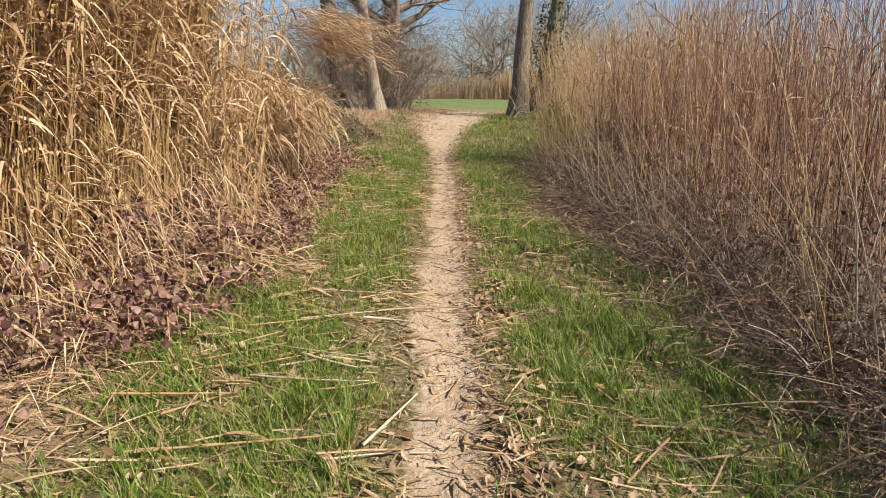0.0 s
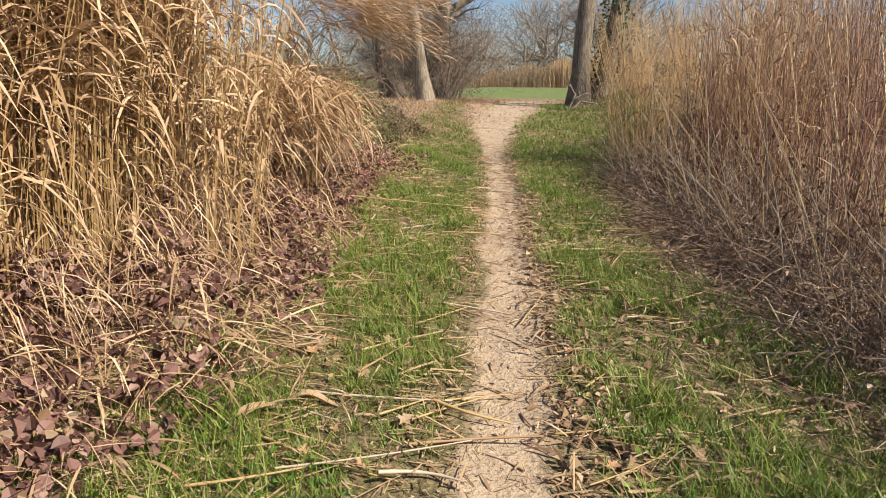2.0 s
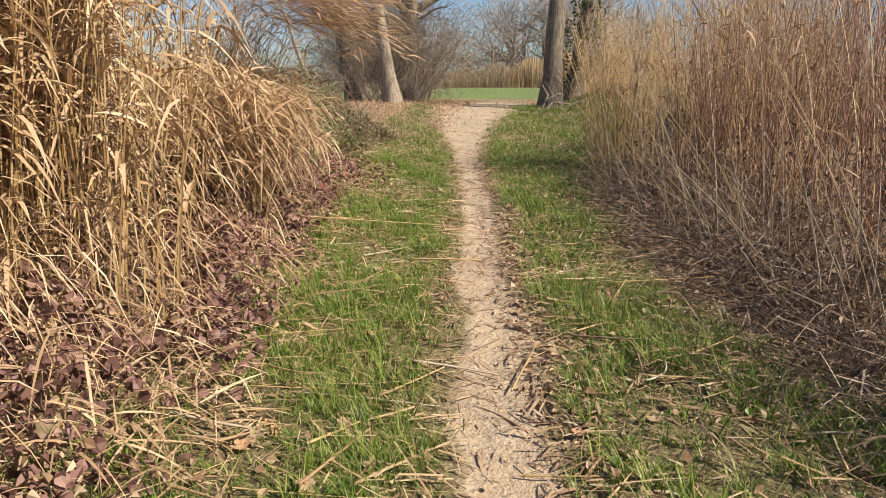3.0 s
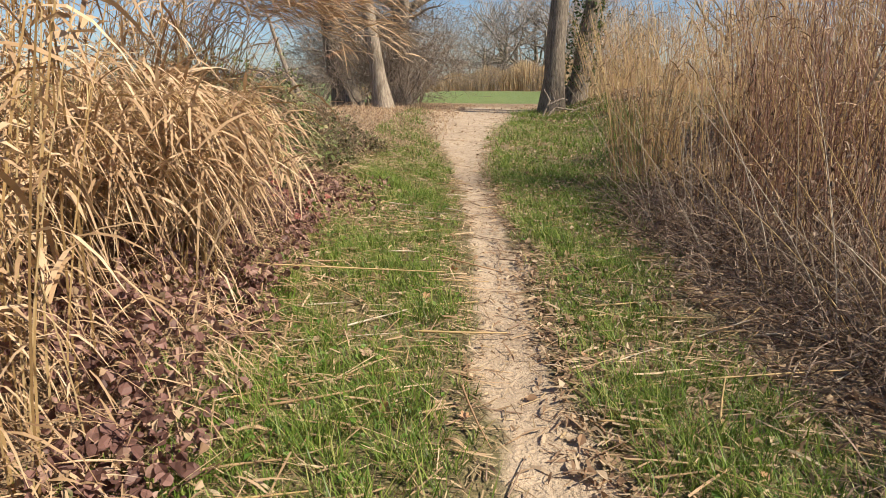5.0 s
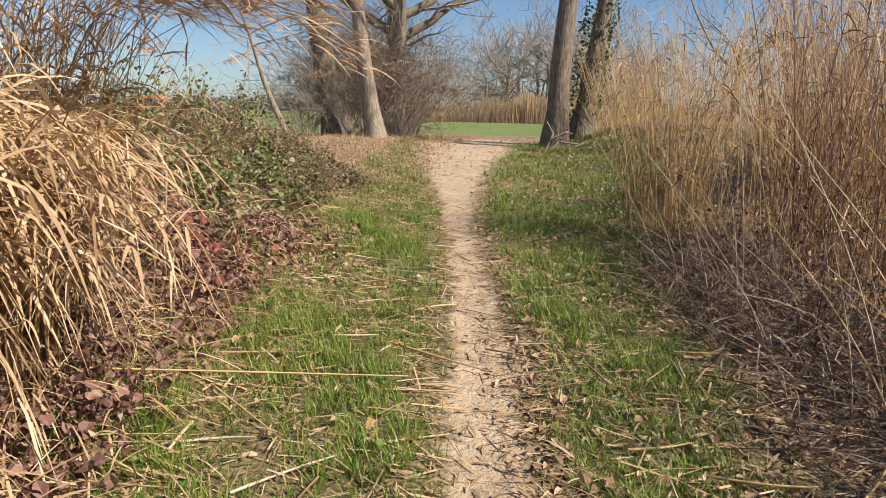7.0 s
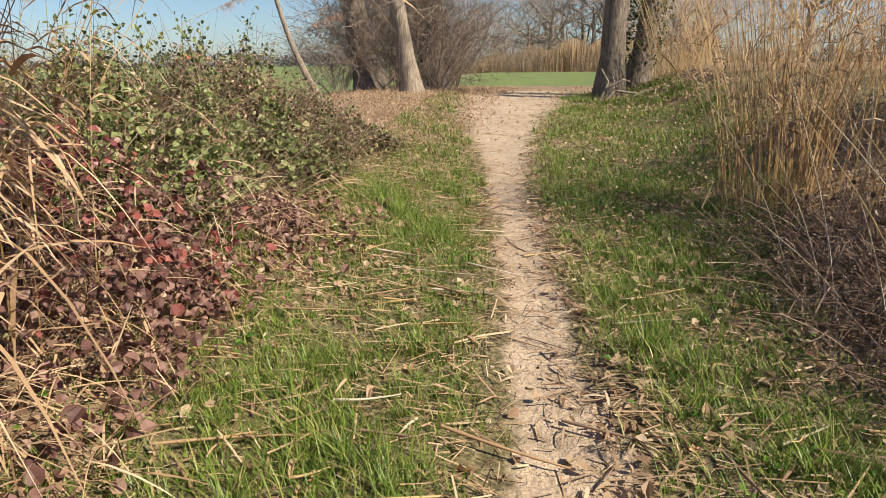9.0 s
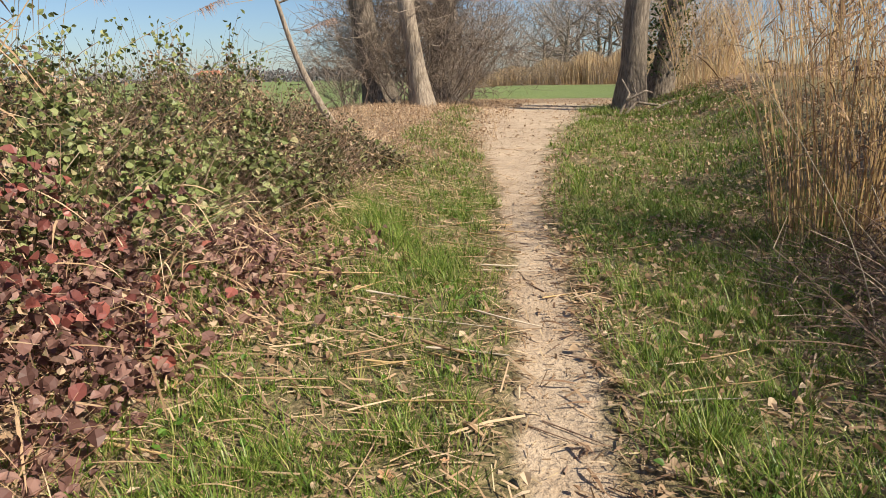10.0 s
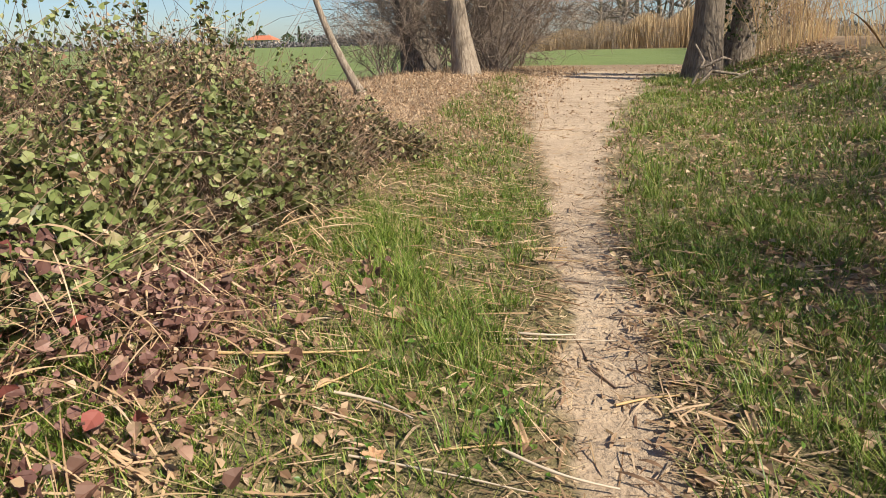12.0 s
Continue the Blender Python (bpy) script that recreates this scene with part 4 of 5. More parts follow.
# ---- trees ----
def grow(rng, start, way, length, radius, level, top, out, wander=0.2, up=0.12, split=(3, 5), knots=7):
    """One limb as a bent tapered line, with its side limbs; out[level] gathers (line, radii)."""
    pts, p, d = [np.array(start, float)], np.array(start, float), np.array(way, float)
    for q in range(knots - 1):
        d = d + rng.normal(0, wander, 3) * 0.5 + np.array([0, 0, up])
        d /= np.linalg.norm(d)
        p = p + d * length / (knots - 1)
        pts.append(p)
    pts = np.array(pts)
    rad = radius * np.linspace(1, 0.35 if level < top else 0.3, knots)
    out.setdefault(level, []).append((pts, rad))
    if level < top:
        for c in range(rng.integers(*split) + (2 if level else 0)):
            f = rng.uniform(0.12, 1.0)
            q = min(int(f * (knots - 1)), knots - 2)
            a, tilt = rng.uniform(0, 2 * math.pi), rng.uniform(0.5, 1.1)
            axis = pts[q + 1] - pts[q]
            axis /= np.linalg.norm(axis)
            u = np.cross(axis, (0.3, 0.9, 0.2))
            u /= np.linalg.norm(u)
            v = np.cross(axis, u)
            w = axis * math.cos(tilt) + (u * math.cos(a) + v * math.sin(a)) * math.sin(tilt)
            grow(rng, pts[q + 1], w, length * rng.uniform(0.4, 0.65), rad[q + 1] * rng.uniform(0.4, 0.65), level + 1, top, out, wander * 1.25, up, split, max(4, knots - 1))


def bare_tree(name, place, height, radius, lean, seed, bark, twig, label, category="tree", top=3, split=(5, 8), first=0.35, group="", thin=0.005, reach=1.0):
    """A leafless tree: flared trunk, limbs of their own, and a crown of fine twigs."""
    rng = np.random.default_rng(seed)
    tree = thing(name, place, label, category, group)
    k = 12
    tt = np.linspace(0, 1, k)
    trunk = np.stack([lean[0] * tt ** 0.9 * height + 0.05 * np.sin(tt * 7 + seed), lean[1] * tt * height + 0.05 * np.cos(tt * 6 + seed), tt * height - 0.12], -1)
    rad = radius * (1 - 0.72 * tt) + radius * 0.45 * np.exp(-tt * height / 0.28)
    so = Soup().tubes(trunk[None], rad[None], 14)
    v = np.concatenate(so.v)
    a = np.arctan2(v[:, 1] - np.interp(v[:, 2], trunk[:, 2], trunk[:, 1]), v[:, 0] - np.interp(v[:, 2], trunk[:, 2], trunk[:, 0]))
    swell = 1 + 0.10 * np.sin(a * 5 + seed) * np.exp(-np.maximum(v[:, 2], 0) / 0.7) + 0.05 * np.sin(a * 3 + v[:, 2] * 2)
    cx, cy = np.interp(v[:, 2], trunk[:, 2], trunk[:, 0]), np.interp(v[:, 2], trunk[:, 2], trunk[:, 1])
    v[:, 0], v[:, 1] = cx + (v[:, 0] - cx) * swell, cy + (v[:, 1] - cy) * swell
    part("trunk", quads("trunk", v, np.concatenate(so.f), bark, True), tree)
    out = {}
    for c in range(rng.integers(*split)):
        f = rng.uniform(first, 1.0)
        p = np.array([np.interp(f, tt, trunk[:, j]) for j in range(3)])
        a = rng.uniform(0, 2 * math.pi)
        w = np.array([math.cos(a), math.sin(a), rng.uniform(0.1, 0.9)])
        grow(rng, p, w / np.linalg.norm(w), height * reach * rng.uniform(0.28, 0.5), np.interp(f, tt, rad) * 0.55, 1, top, out, 0.3, 0.06)
    for pts, r in out.get(1, []):
        part("limb", Soup().tubes(pts[None], r[None], 7).mesh("limb", bark, True), tree)
    so = Soup()
    for level in sorted(out):
        if level > 1:
            n_k = {}
            for pts, r in out[level]:
                n_k.setdefault(len(pts), []).append((pts, r))
            for group_ in n_k.values():
                so.tubes(np.array([g[0] for g in group_]), np.maximum(np.array([g[1] for g in group_]), thin), 3)
    if so.n:
        part("crown", so.mesh("crown", twig), tree)
    return tree


def at_land(x, y, sink=0.05):
    return (x, y, float(land(x, y)) - sink)


bare_tree("poplar", at_land(1.15, 26.0), 13, 0.33, (0.05, 0.0), 3, BARK, FAR_TWIG, "stout furrowed grey poplar trunk beside the path", first=0.4)
ivied = bare_tree("poplar", at_land(2.0, 27.2), 12, 0.31, (0.10, 0.02), 5, BARK, FAR_TWIG, "grey-brown poplar trunk leaning on the bank", first=0.45)
bare_tree("willow", at_land(-4.05, 26.0), 11, 0.25, (-0.11, 0.0), 8, PALE_BARK, FAR_TWIG, "pale leaning tree trunk on the leafy bank", first=0.3)
bare_tree("willow", at_land(-5.35, 27.0), 11, 0.40, (-0.16, 0.02), 9, BARK, FAR_TWIG, "dark ivy-grown trunk leaning on the leafy bank", first=0.25)
bare_tree("willow", at_land(-4.3, 30.0), 10, 0.46, (0.03, 0.0), 12, BARK, FAR_TWIG, "dark bare tree with a spreading crown", first=0.14, split=(13, 16), thin=0.008)
bare_tree("sapling", at_land(-5.1, 22.2), 4.0, 0.08, (-0.42, 0.0), 21, PALE_BARK, FAR_TWIG, "thin pale leaning sapling with bare forks", first=0.2, top=2)


so = Soup()
k = 1600
h, a = RNG.uniform(0.6, 6.5, k), RNG.uniform(0, 6.28, k)
r = 0.36 + RNG.gamma(2, 0.06, k)
leaf_cards(so, np.stack([0.1 * h + r * np.cos(a), 0.02 * h + r * np.sin(a), h], -1), RNG.uniform(0.06, 0.14, k), 0.8, 0.3, 0.2)
part("ivy", so.mesh("ivy", IVY), ivied, "dark green ivy climbing the trunk")


def plume_reed(tip, foot, label):
    """A thin reed stem that arches over, with a drooping feathery plume at its end."""
    f, e = np.array(foot, float), np.array(tip, float)
    t = np.linspace(0, 1, 10)[:, None]
    line = (f + (e - f) * t ** np.array([[1.6, 1.6, 0.75]])) - f
    ob = thing("plume_reed", tuple(f), label, "reed", "plumed reeds over the bramble")
    part("stem", Soup().tubes(line[None], np.linspace(0.004, 0.0015, 10)[None], 5).mesh("stem", CANE), ob)
    k = 160
    s_ = RNG.random(k)
    base = line[-1] + (line[-1] - line[-2]) * s_[:, None] * 1.2
    so = Soup().ribbons(*hang_leaves(base, RNG.normal(0.2, 0.9, k), RNG.uniform(0.04, 0.11, k), np.full(k, 0.004), 4, RNG.uniform(0, 0.4, k), RNG.uniform(0.4, 1.2, k)))
    part("plume", so.mesh("plume", PLUME), ob, "russet feathery plume")


PLUME = blade_material("reed_plume", [(0.0, (0.3, 0.15, 0.08)), (1.0, (0.58, 0.36, 0.23))], 0.3, 0.7)
plume_reed((-2.87, 15.1, 1.76), (-4.3, 14.6, 0.5), "thin reed arching over the bramble with a russet plume")
plume_reed((-3.53, 14.25, 1.9), (-4.9, 13.6, 0.5), "thin reed arching over the bramble with a russet plume")
plume_reed((-4.3, 13.9, 2.0), (-5.3, 13.2, 0.5), "thin reed arching over the bramble with a russet plume")
for x, y, z in ((-3.9, 13.1, 1.95), (-4.2, 13.0, 2.0), (-4.5, 13.3, 2.05), (-5.0, 13.4, 1.95), (-5.4, 13.9, 2.1)):
    plume_reed((x, y, z), (x - 0.35, y + 0.1, 0.4), "upright thin reed behind the bramble with a russet plume")


def shrub(name, place, height, count, seed, label, mat, group):
    """A many-stemmed leafless shrub."""
    rng = np.random.default_rng(seed)
    ob = thing(name, place, label, "shrub", group)
    out = {}
    for c in range(count):
        a = rng.uniform(0, 2 * math.pi)
        w = np.array([math.cos(a) * 0.6, math.sin(a) * 0.6, 1.0])
        grow(rng, (rng.normal(0, 0.25), rng.normal(0, 0.25), 0), w / np.linalg.norm(w), height * rng.uniform(0.6, 1.0), 0.018 * height / 2.5, 1, 3, out, 0.45, 0.03, (4, 7), 5)
    for pts, r in out[1]:
        part("stem", Soup().tubes(pts[None], r[None], 5).mesh("stem", mat), ob)
    for nm, lv in (("twig_crown", (2, 3)),):
        so = Soup()
        for level in lv:
            n_k = {}
            for pts, r in out.get(level, []):
                n_k.setdefault(len(pts), []).append((pts, r))
            for g in n_k.values():
                so.tubes(np.array([e[0] for e in g]), np.maximum(np.array([e[1] for e in g]), 0.0055), 3)
        part(nm, so.mesh(nm, mat), ob)
    return ob


bushes = [shrub("bare_shrub", at_land(-4.0, 28.5), 3.6, 13, 31, "dense leafless grey-brown shrub under the trees", FAR_TWIG, "bare shrubs under the trees"),
          shrub("bare_shrub", at_land(-4.2, 31.0), 3.4, 13, 32, "dense leafless grey-brown shrub under the trees", FAR_TWIG, "bare shrubs under the trees")]
for q, (x, y, sc) in enumerate([(-4.9, 29.0, 1.1), (-5.6, 28.0, 1.0), (-4.3, 33.5, 1.0), (-5.4, 34.0, 1.2), (-5.9, 26.0, 0.6), (-5.6, 31.5, 1.1), (-4.8, 37.0, 1.0), (-6.6, 27.5, 0.5), (-4.9, 26.8, 0.8), (-3.6, 27.2, 0.45), (-6.0, 38.0, 1.2), (-5.6, 42.0, 1.1)]):
    copy_thing(bushes[q % 2], pose(*at_land(x, y), 0, 0, 70 * q) @ Matrix.Scale(sc, 4))

# ---- beyond the field: reed belt, shrubs, bare woods ----
so = Soup()
x, y = scatter(20000, -16, 14, 74, 80, lambda x, y: x * 0 + 1)
n = len(x)
h = RNG.uniform(1.1, 1.9, n) * np.interp(x, [-16, -7, -5, 3, 14], [0.6, 0.8, 1.0, 1.6, 2.0]) * (1 + 0.15 * np.sin(x * 1.7))
so.ribbons(arch(x, y, land(x, y), h, RNG.uniform(0, 6.28, n), RNG.uniform(0, 0.5, n), 3), np.repeat(np.array([[0.04, 0.04, 0.02]]), n, 0), side_of(RNG.normal(-1.57, 0.6, n)))
stuff("reed_belt", so, FAR_REED, "tan reed belt at the far edge of the field", "reeds")
so = Soup()
x, y = scatter(11000, 0.5, 9, 34, 74, lambda x, y: smooth01((x - 2.4 - (y - 33) * 0.045) / 2))
n = len(x)
so.ribbons(arch(x, y, land(x, y), RNG.uniform(0.5, 1.7, n) * np.interp(y, [34, 60], [0.7, 1.3]), RNG.uniform(0, 6.28, n), RNG.uniform(0, 0.7, n), 3), np.repeat(np.array([[0.022, 0.02, 0.01]]), n, 0) * np.interp(y, [34, 70], [1, 2.4])[:, None], side_of(RNG.normal(-1.57, 0.6, n)))
stuff("reed_belt", so, FAR_REED, "tan reeds along the edge of the field", "reeds")
for q, (x, y, sc) in enumerate([(-3.2, 72, 0.7), (-1.6, 73, 0.8), (-5.0, 73, 0.5), (2.0, 73, 0.6), (-9, 74, 0.6)]):
    copy_thing(bushes[q % 2], pose(*at_land(x, y), 0, 0, 40 * q) @ Matrix.Scale(sc, 4))
# far crowns take the twig colour that has haze and sun painted in
woods = [bare_tree("far_tree", at_land(-4.0, 92), 5.2, 0.3, (0.05, 0), 41, PALE_BARK, HAZE_SUN_TWIG, "bare grey tree beyond the reed belt", first=0.35, split=(10, 12), group="bare woods beyond the field", thin=0.014, reach=2.1),
         bare_tree("far_tree", at_land(1.0, 90), 4.6, 0.26, (-0.08, 0), 42, PALE_BARK, HAZE_SUN_TWIG, "bare grey tree beyond the reed belt", first=0.3, split=(10, 12), group="bare woods beyond the field", thin=0.014, reach=2.1)]
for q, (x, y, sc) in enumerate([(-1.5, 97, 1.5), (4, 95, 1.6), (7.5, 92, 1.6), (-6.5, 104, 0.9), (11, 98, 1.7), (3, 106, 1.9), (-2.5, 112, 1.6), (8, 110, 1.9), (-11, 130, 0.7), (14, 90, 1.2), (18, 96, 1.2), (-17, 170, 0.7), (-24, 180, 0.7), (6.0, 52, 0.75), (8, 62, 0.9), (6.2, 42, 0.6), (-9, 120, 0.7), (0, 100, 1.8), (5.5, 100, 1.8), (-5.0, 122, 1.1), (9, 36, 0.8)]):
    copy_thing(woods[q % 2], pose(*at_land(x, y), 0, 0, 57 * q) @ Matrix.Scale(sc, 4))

# distant hedgerow all along the horizon
so = Soup()
k = 16000
x = RNG.uniform(-330, 330, k)
y = 330 - 0.0004 * x ** 2 + RNG.uniform(-12, 12, k)
tall = (5.0 + 2.5 * np.sin(x * 0.03) + 1.5 * np.sin(x * 0.11 + 1) + 0.8 * np.sin(x * 0.41)) * np.where((x > -215) & (x < -150), 0.3, 1)
c = np.stack([x, y, land(x, y) + tall * RNG.beta(1.3, 1.6, k)], -1)
leaf_cards(so, c, RNG.uniform(0.8, 2.0, k), 1.0, 0.3, 0.2)
stuff("hedgerow", so, HAZE_TWIG, "grey-brown leafless hedgerow along the horizon", "hedge")


# ---- house far across the fields ----
def plain_material(name, base, vary, scale, rough=0.8):
    m, n, l, b = material(name)
    co = n.new("ShaderNodeTexCoord")
    no = noise_node(n, l, scale, 5, 0.6, co.outputs["Object"])
    r = ramp(n, [(0.3, tuple(v * (1 - vary) for v in base)), (0.7, tuple(min(1, v * (1 + vary)) for v in base))])
    l.new(no.outputs[0], r.inputs[0])
    l.new(r.outputs[0], b.inputs["Base Color"])
    b.inputs["Roughness"].default_value = rough
    return m


PLASTER = plain_material("ochre_plaster", (0.62, 0.48, 0.34), 0.12, 0.8)
TILE = plain_material("terracotta_tile", (0.5, 0.17, 0.09), 0.25, 3.0)
SHUTTER = plain_material("dark_window", (0.06, 0.05, 0.05), 0.2, 3.0, 0.3)


def box(w, d, h, x=0.0, y=0.0, z=0.0):
    v = np.array([[sx * w / 2 + x, sy * d / 2 + y, z + sz * h] for sz in (0, 1) for sx, sy in ((-1, -1), (1, -1), (1, 1), (-1, 1))])
    return v, np.array([[0, 3, 2, 1], [4, 5, 6, 7], [0, 1, 5, 4], [1, 2, 6, 5], [2, 3, 7, 6], [3, 0, 4, 7]])


house = thing("farmhouse", (-205, 380, float(land(-205, 380)) - 0.3), "ochre farmhouse with a hipped terracotta roof beyond the fields", "house")
part("wall", quads("wall", *box(17, 9, 4.4), PLASTER), house)
rv = np.array([[-9, -5, 4.4], [9, -5, 4.4], [9, 5, 4.4], [-9, 5, 4.4], [-5, 0, 6.9], [5, 0, 6.9], [5, 0.01, 6.9], [-5, 0.01, 6.9]])
part("roof", quads("roof", rv, np.array([[0, 1, 5, 4], [1, 2, 6, 5], [2, 3, 7, 6], [3, 0, 4, 7], [0, 3, 2, 1]]), TILE), house)
for x in (-6, -2, 2, 6):
    for z in (0.8, 2.9):
        part("window", quads("window", *box(1.0, 0.12, 1.2, x, -4.52, z), SHUTTER), house)
part("chimney", quads("chimney", *box(0.7, 0.7, 1.6, 3.5, 1.0, 5.8), PLASTER), house)


def evergreen(name, place, height, width, label, seed, columnar):
    rng = np.random.default_rng(seed)
    ob = thing(name, place, label, "tree")
    part("trunk", Soup().tubes(np.array([[[0, 0, -0.2], [0, 0, height * 0.6]]]), np.array([[0.22, 0.08]]), 6).mesh("trunk", BARK), ob)
    k = 900
    s_, a_ = rng.uniform(0.05, 1, k), rng.uniform(0, 6.28, k)
    r_ = width / 2 * (np.sin(np.clip(s_ * 1.1, 0, 1) * math.pi) ** 0.7 if not columnar else (1 - s_) ** 0.5) * rng.uniform(0.5, 1.05, k)
    so = Soup()
    leaf_cards(so, np.stack([r_ * np.cos(a_), r_ * np.sin(a_), s_ * height], -1), rng.uniform(0.4, 0.9, k), 1.0, 0.3, 0.2)
    part("crown", so.mesh("crown", IVY), ob)


for x, y, h, w, col, sd in ((-178, 372, 11, 2.6, True, 1), (-184, 370, 8, 9, False, 2), (-172, 368, 7, 8, False, 3), (-163, 365, 6, 9, False, 4), (-222, 376, 9, 10, False, 5), (-213, 392, 11, 8, False, 6)):
    evergreen("cypress" if col else "evergreen_tree", at_land(x, y), h, w, "dark slender cypress near the farmhouse" if col else "rounded dark green tree near the farmhouse", sd, col)

# ---- things lying on the ground ----
def lying_cane(x0, y0, z0, x1, y1, z1, r, mat, label, name="fallen_cane", sag=0.03):
    """A cane with knots that lies across the ground between two places."""
    k = 15
    t = np.linspace(0, 1, k)
    p = np.stack([x0 + (x1 - x0) * t, y0 + (y1 - y0) * t + sag * np.sin(t * math.pi), z0 + (z1 - z0) * t - 0.3 * sag * np.sin(t * math.pi)], -1)
    rad = r * (1 - 0.45 * t) * np.where(np.arange(k) % 4 == 2, 1.25, 1.0)
    c = p.mean(0)
    ob = tagged(new(name, Soup().tubes((p - c)[None], rad[None], 6).mesh(name, mat, True)), label, "cane", "fallen canes")
    ob.location = c
    return ob


lying_cane(-2.8, 8.1, 0.42, -0.42, 9.28, 0.05, 0.0065, CANE, "long straw-yellow cane lying out of the bramble over the verge", sag=0.05)
lying_cane(1.05, 9.9, 0.05, 1.9, 9.75, 0.1, 0.006, CANE, "pale cane lying before the dead twigs")
lying_cane(0.95, 7.6, 0.04, 1.9, 7.75, 0.08, 0.005, CANE, "pale cane lying on the leaf litter")
rc = np.random.default_rng(77)
for q in range(110):
    y = rc.uniform(2.2, 16.5)
    sd = rc.choice([-1, 1], p=[0.6, 0.4])
    x = float(path_x(y)) + sd * rc.uniform(0.1, 1.35)
    L, a = rc.uniform(0.12, 0.5), rc.normal(0.15, 0.6)
    dx, dy = math.cos(a) * L / 2, math.sin(a) * L / 2
    z0, z1 = float(land(x - dx, y - dy)), float(land(x + dx, y + dy))
    lying_cane(x - dx, y - dy, z0 + rc.uniform(0.012, 0.04), x + dx, y + dy, z1 + rc.uniform(0.012, 0.04), rc.uniform(0.003, 0.0065), CANE if q % 4 else TWIG, "broken dry cane lying in the short grass", sag=rc.uniform(-0.03, 0.03))


for q in range(70):
    y = rc.uniform(5.5, 11.5)
    x = float(path_x(y)) + rc.uniform(0.5, 1.9)
    L, a = rc.uniform(0.12, 0.5), rc.normal(0.3, 1.0)
    dx, dy = math.cos(a) * L / 2, math.sin(a) * L / 2
    lying_cane(x - dx, y - dy, float(land(x - dx, y - dy)) + rc.uniform(0.01, 0.05), x + dx, y + dy, float(land(x + dx, y + dy)) + rc.uniform(0.01, 0.09), rc.uniform(0.003, 0.007), (CANE, PALE_CANE, TWIG)[q % 3], "bleached dry cane lying on the leaf litter", sag=rc.uniform(-0.05, 0.05))
for q in range(70):
    y = rc.uniform(1.9, 6.0) if q % 2 else rc.uniform(6, 14)
    x = float(path_x(y)) - rc.uniform(0.15, 1.5)
    L, a = rc.uniform(0.25, 0.75), rc.normal(0.2, 0.5)
    dx, dy = math.cos(a) * L / 2, math.sin(a) * L / 2
    lying_cane(x - dx, y - dy, float(land(x - dx, y - dy)) + rc.uniform(0.015, 0.06), x + dx, y + dy, float(land(x + dx, y + dy)) + rc.uniform(0.015, 0.06), rc.uniform(0.004, 0.0085), (CANE, PALE_CANE, TAN)[q % 3], "long dry cane lying across the grass verge", sag=rc.uniform(-0.06, 0.06))
for q in range(130):
    y = rc.uniform(1.8, 15)
    x = float(path_x(y)) + (rc.normal(0.05, 0.2) if q % 2 else float(path_w(y)) + rc.uniform(-0.02, 0.2))
    L, a = rc.uniform(0.08, 0.32), rc.uniform(0, 6.28)
    dx, dy = math.cos(a) * L / 2, math.sin(a) * L / 2
    ob = lying_cane(x - dx, y - dy, float(land(x - dx, y - dy)) + 0.008, x + dx, y + dy, float(land(x + dx, y + dy)) + 0.008, rc.uniform(0.003, 0.006), TWIG, "small dark crooked twig lying on the bare path", "fallen_twig", rc.uniform(-0.05, 0.05))


def husk(x, y, L, w, az, name="reed_husk", label="broad curled straw-coloured reed husk lying on the grass", mat=STRAW):
    """A dry sheath, gutter-shaped along its length."""
    t = np.linspace(0, 1, 9)
    u = np.linspace(-1, 1, 5)
    wid = w * np.sin(np.clip(t * 2.6 + 0.45, 0, math.pi)) ** 0.7
    P = np.stack([np.repeat((t - 0.5) * L, 5), (wid[:, None] * u[None] / 2).ravel() + np.repeat(0.03 * np.sin(t * 3), 5), (0.45 * wid[:, None] * u[None] ** 2 + 0.02 * np.sin(t * 5)[:, None]).ravel()], -1)
    i = (np.arange(8)[:, None] * 5 + np.arange(4)[None]).ravel()
    me = quads(name, P, np.stack([i, i + 1, i + 6, i + 5], -1), mat, True)
    ob = tagged(new(name, me), label, "husk", "reed husks")
    ob.matrix_basis = pose(x, y, float(land(x, y)) + 0.02, 0, 0, az)
    md = ob.modifiers.new("thick", "SOLIDIFY")
    md.thickness = 0.002
    return ob


husk(-0.66, 4.62, 0.34, 0.05, 38)
husk(-0.50, 4.74, 0.22, 0.045, 8)
husk(-0.2, 2.75, 0.36, 0.03, -18)
husk(0.1, 2.62, 0.22, 0.035, -50)
for q in range(16):
    y = rc.uniform(5, 15)
    husk(float(path_x(y)) + rc.choice([-1, 1]) * rc.uniform(0.3, 1.2), y, rc.uniform(0.12, 0.3), rc.uniform(0.02, 0.035), rc.uniform(0, 180))


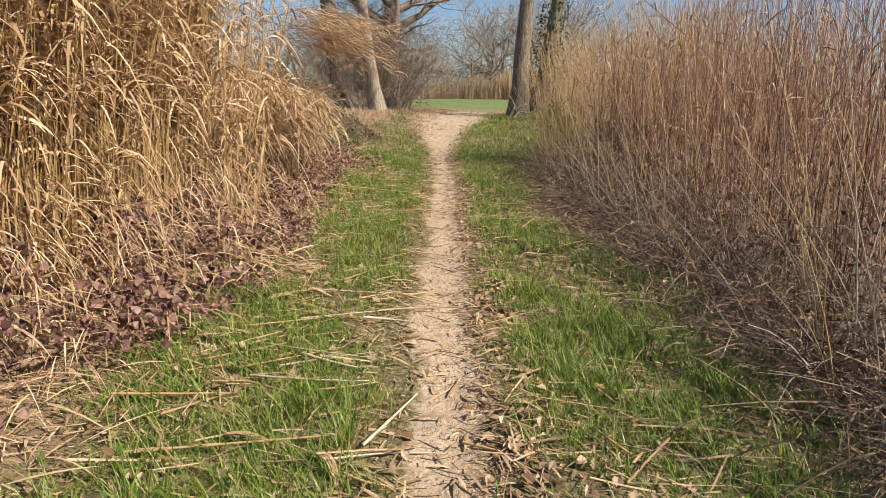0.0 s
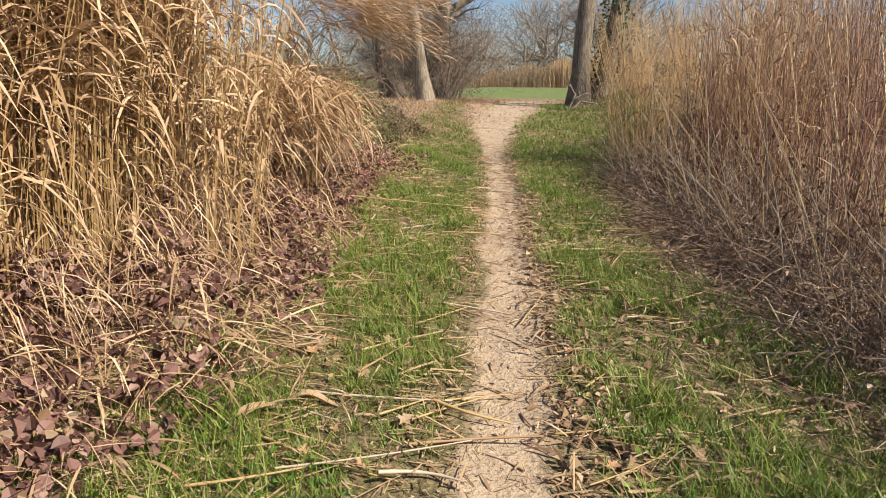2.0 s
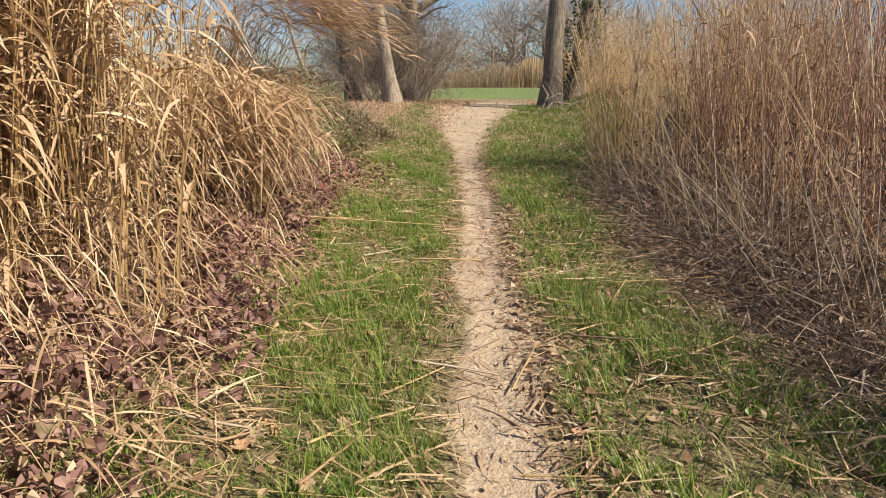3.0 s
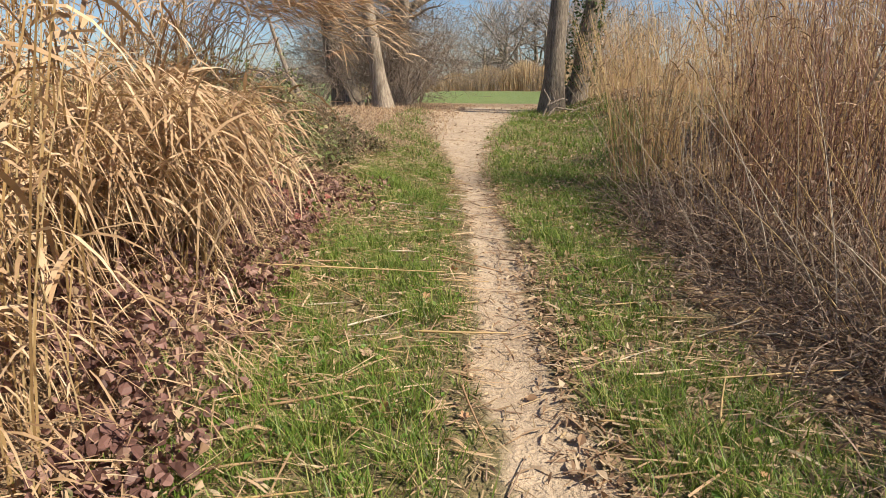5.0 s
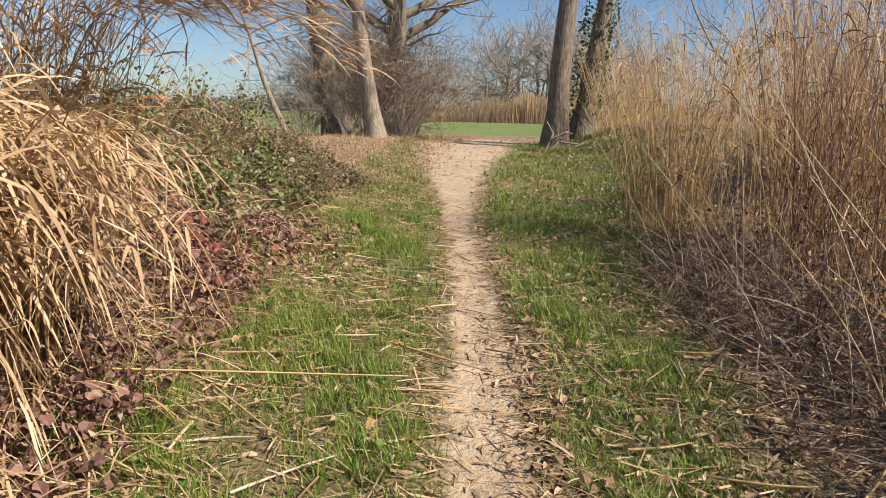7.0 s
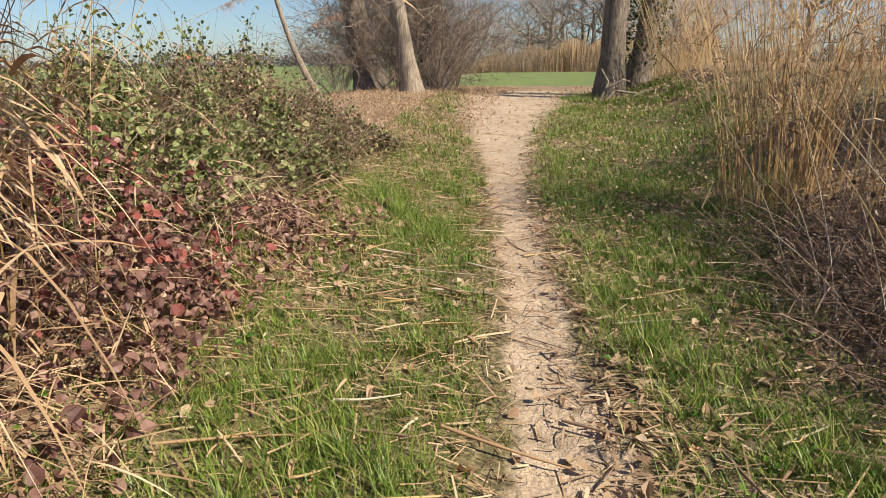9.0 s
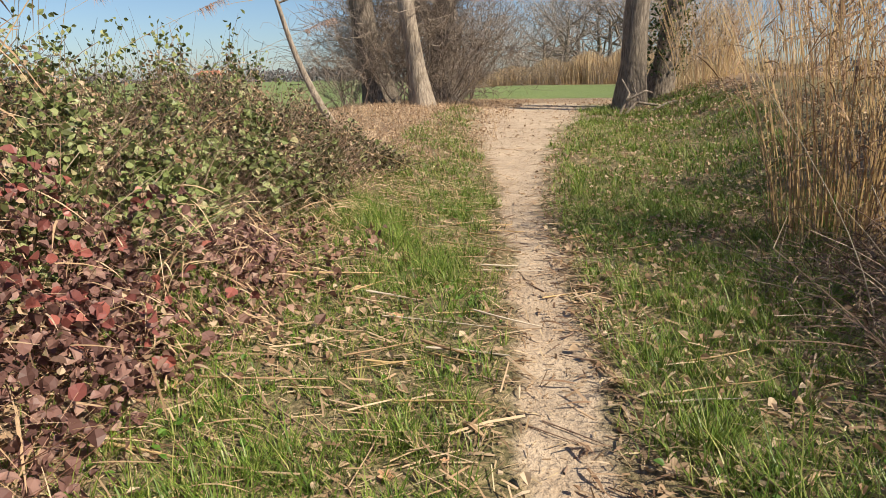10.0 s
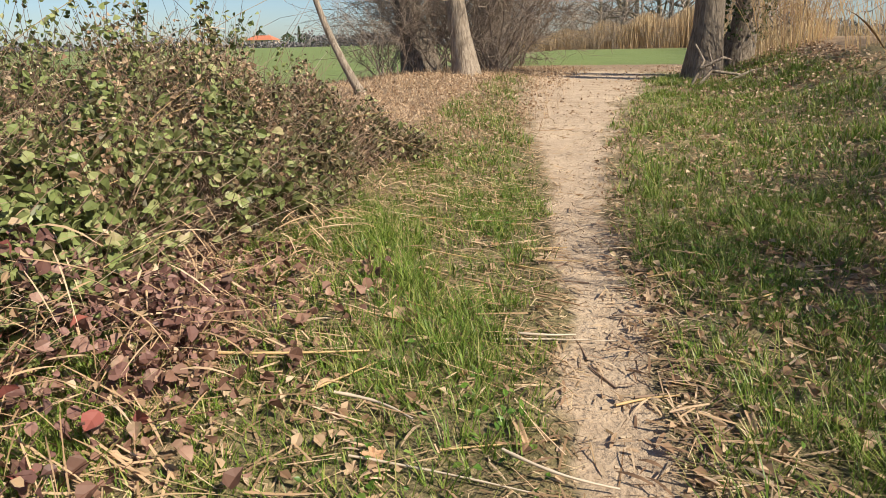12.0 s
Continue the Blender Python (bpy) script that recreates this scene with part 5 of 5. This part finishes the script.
def big_leaf(seed, size):
    """A lobed dead leaf, curled up at its edges, with a stalk."""
    rng = np.random.default_rng(seed)
    k = 20
    a = np.linspace(0, 2 * math.pi, k, endpoint=False)
    r = size / 2 * (0.72 + 0.28 * np.cos(a * 5 + rng.uniform(-0.3, 0.3)) * (0.5 + 0.5 * np.cos(a / 2) ** 2)) * rng.uniform(0.85, 1.1, k)
    rim = np.stack([r * np.cos(a), r * np.sin(a) * 0.8, 0.28 * r * rng.uniform(0.2, 1.2, k)], -1)
    half = rim * np.array([0.5, 0.5, 0.15])
    v = np.concatenate([half, rim])
    j = (np.arange(k) + 1) % k
    bm = bmesh.new()
    vs = [bm.verts.new(p) for p in v]
    mid = bm.verts.new((0, 0, -0.002))
    for q in range(k):
        bm.faces.new((vs[q], vs[j[q]], vs[k + j[q]], vs[k + q]))
        bm.faces.new((mid, vs[j[q]], vs[q]))
    me = bpy.data.meshes.new("fallen_leaf")
    bm.to_mesh(me)
    bm.free()
    me.materials.append(LITTER if seed % 3 else ORANGE)
    return me


ORANGE = blade_material("tan_dead_leaf", [(0.0, (0.36, 0.18, 0.09)), (0.6, (0.5, 0.29, 0.16)), (1.0, (0.62, 0.42, 0.27))], 0.15, 0.6, 25)
leaves = [big_leaf(q, 0.07 + 0.008 * q) for q in range(9)]
for q in range(290):
    y = rc.uniform(2.0, 14.5)
    x = float(path_x(y)) + rc.choice([-1, 1], p=[0.42, 0.58]) * (abs(rc.normal(0, 0.7)) + 0.27)
    ob = tagged(new("fallen_leaf", leaves[q % 9]), "curled tan dead leaf lying in the grass", "leaf", "fallen leaves")
    ob.matrix_basis = pose(x, y, float(land(x, y)) + rc.uniform(0.012, 0.035), rc.normal(0, 18), rc.normal(0, 18), rc.uniform(0, 360)) @ Matrix.Scale(rc.uniform(0.5, 1.0), 4)

# clods and small stones trodden into the path
s = Soup()
y = RNG.uniform(1.5, 22, 1300)
x = path_x(y) + RNG.normal(0, 0.8, 1300) * path_w(y)
n = len(x)
r = RNG.gamma(2, 0.002, n) + 0.002
cube = np.array([[sx, sy, sz] for sz in (-1, 1) for sx, sy in ((-1, -1), (1, -1), (1, 1), (-1, 1))], float)
v = np.stack([x, y, land(x, y) + 0.002], -1)[:, None] + cube[None] * r[:, None, None] * RNG.uniform(0.5, 1.1, (n, 8, 1)) * np.array([1, 1, 0.6])
i = np.arange(n)[:, None, None] * 8
s.put(v, i + np.array([[4, 5, 6, 7], [0, 1, 5, 4], [1, 2, 6, 5], [2, 3, 7, 6], [3, 0, 4, 7]])[None])
stuff("clods", s, CLOD, "small clods and stones on the trodden path", "stones")

# broken pale branches at the foot of the poplar
branch = thing("broken_branch", at_land(0.98, 24.2, 0.0), "bleached broken branches lying at the poplar's foot", "branch")
for p in ([(0, 0, 0.05), (0.25, 0.1, 0.35), (0.1, 0.2, 0.75)], [(0.2, 0.1, 0.3), (0.75, 0.2, 0.22), (1.5, 0.1, 0.02)], [(-0.15, 0, 0.0), (0.05, 0.05, 0.5), (-0.12, 0.1, 0.8)], [(0.0, 0.0, 0.35), (0.4, 0.0, 0.55), (0.55, 0.1, 0.5)], [(0.3, -0.1, 0.0), (0.9, 0.0, 0.3), (1.2, 0.1, 0.35)]):
    line = np.array(p, float)
    part("bough", Soup().tubes(line[None], np.array([[0.035, 0.028, 0.015]]), 6).mesh("bough", PALE_BARK, True), branch)
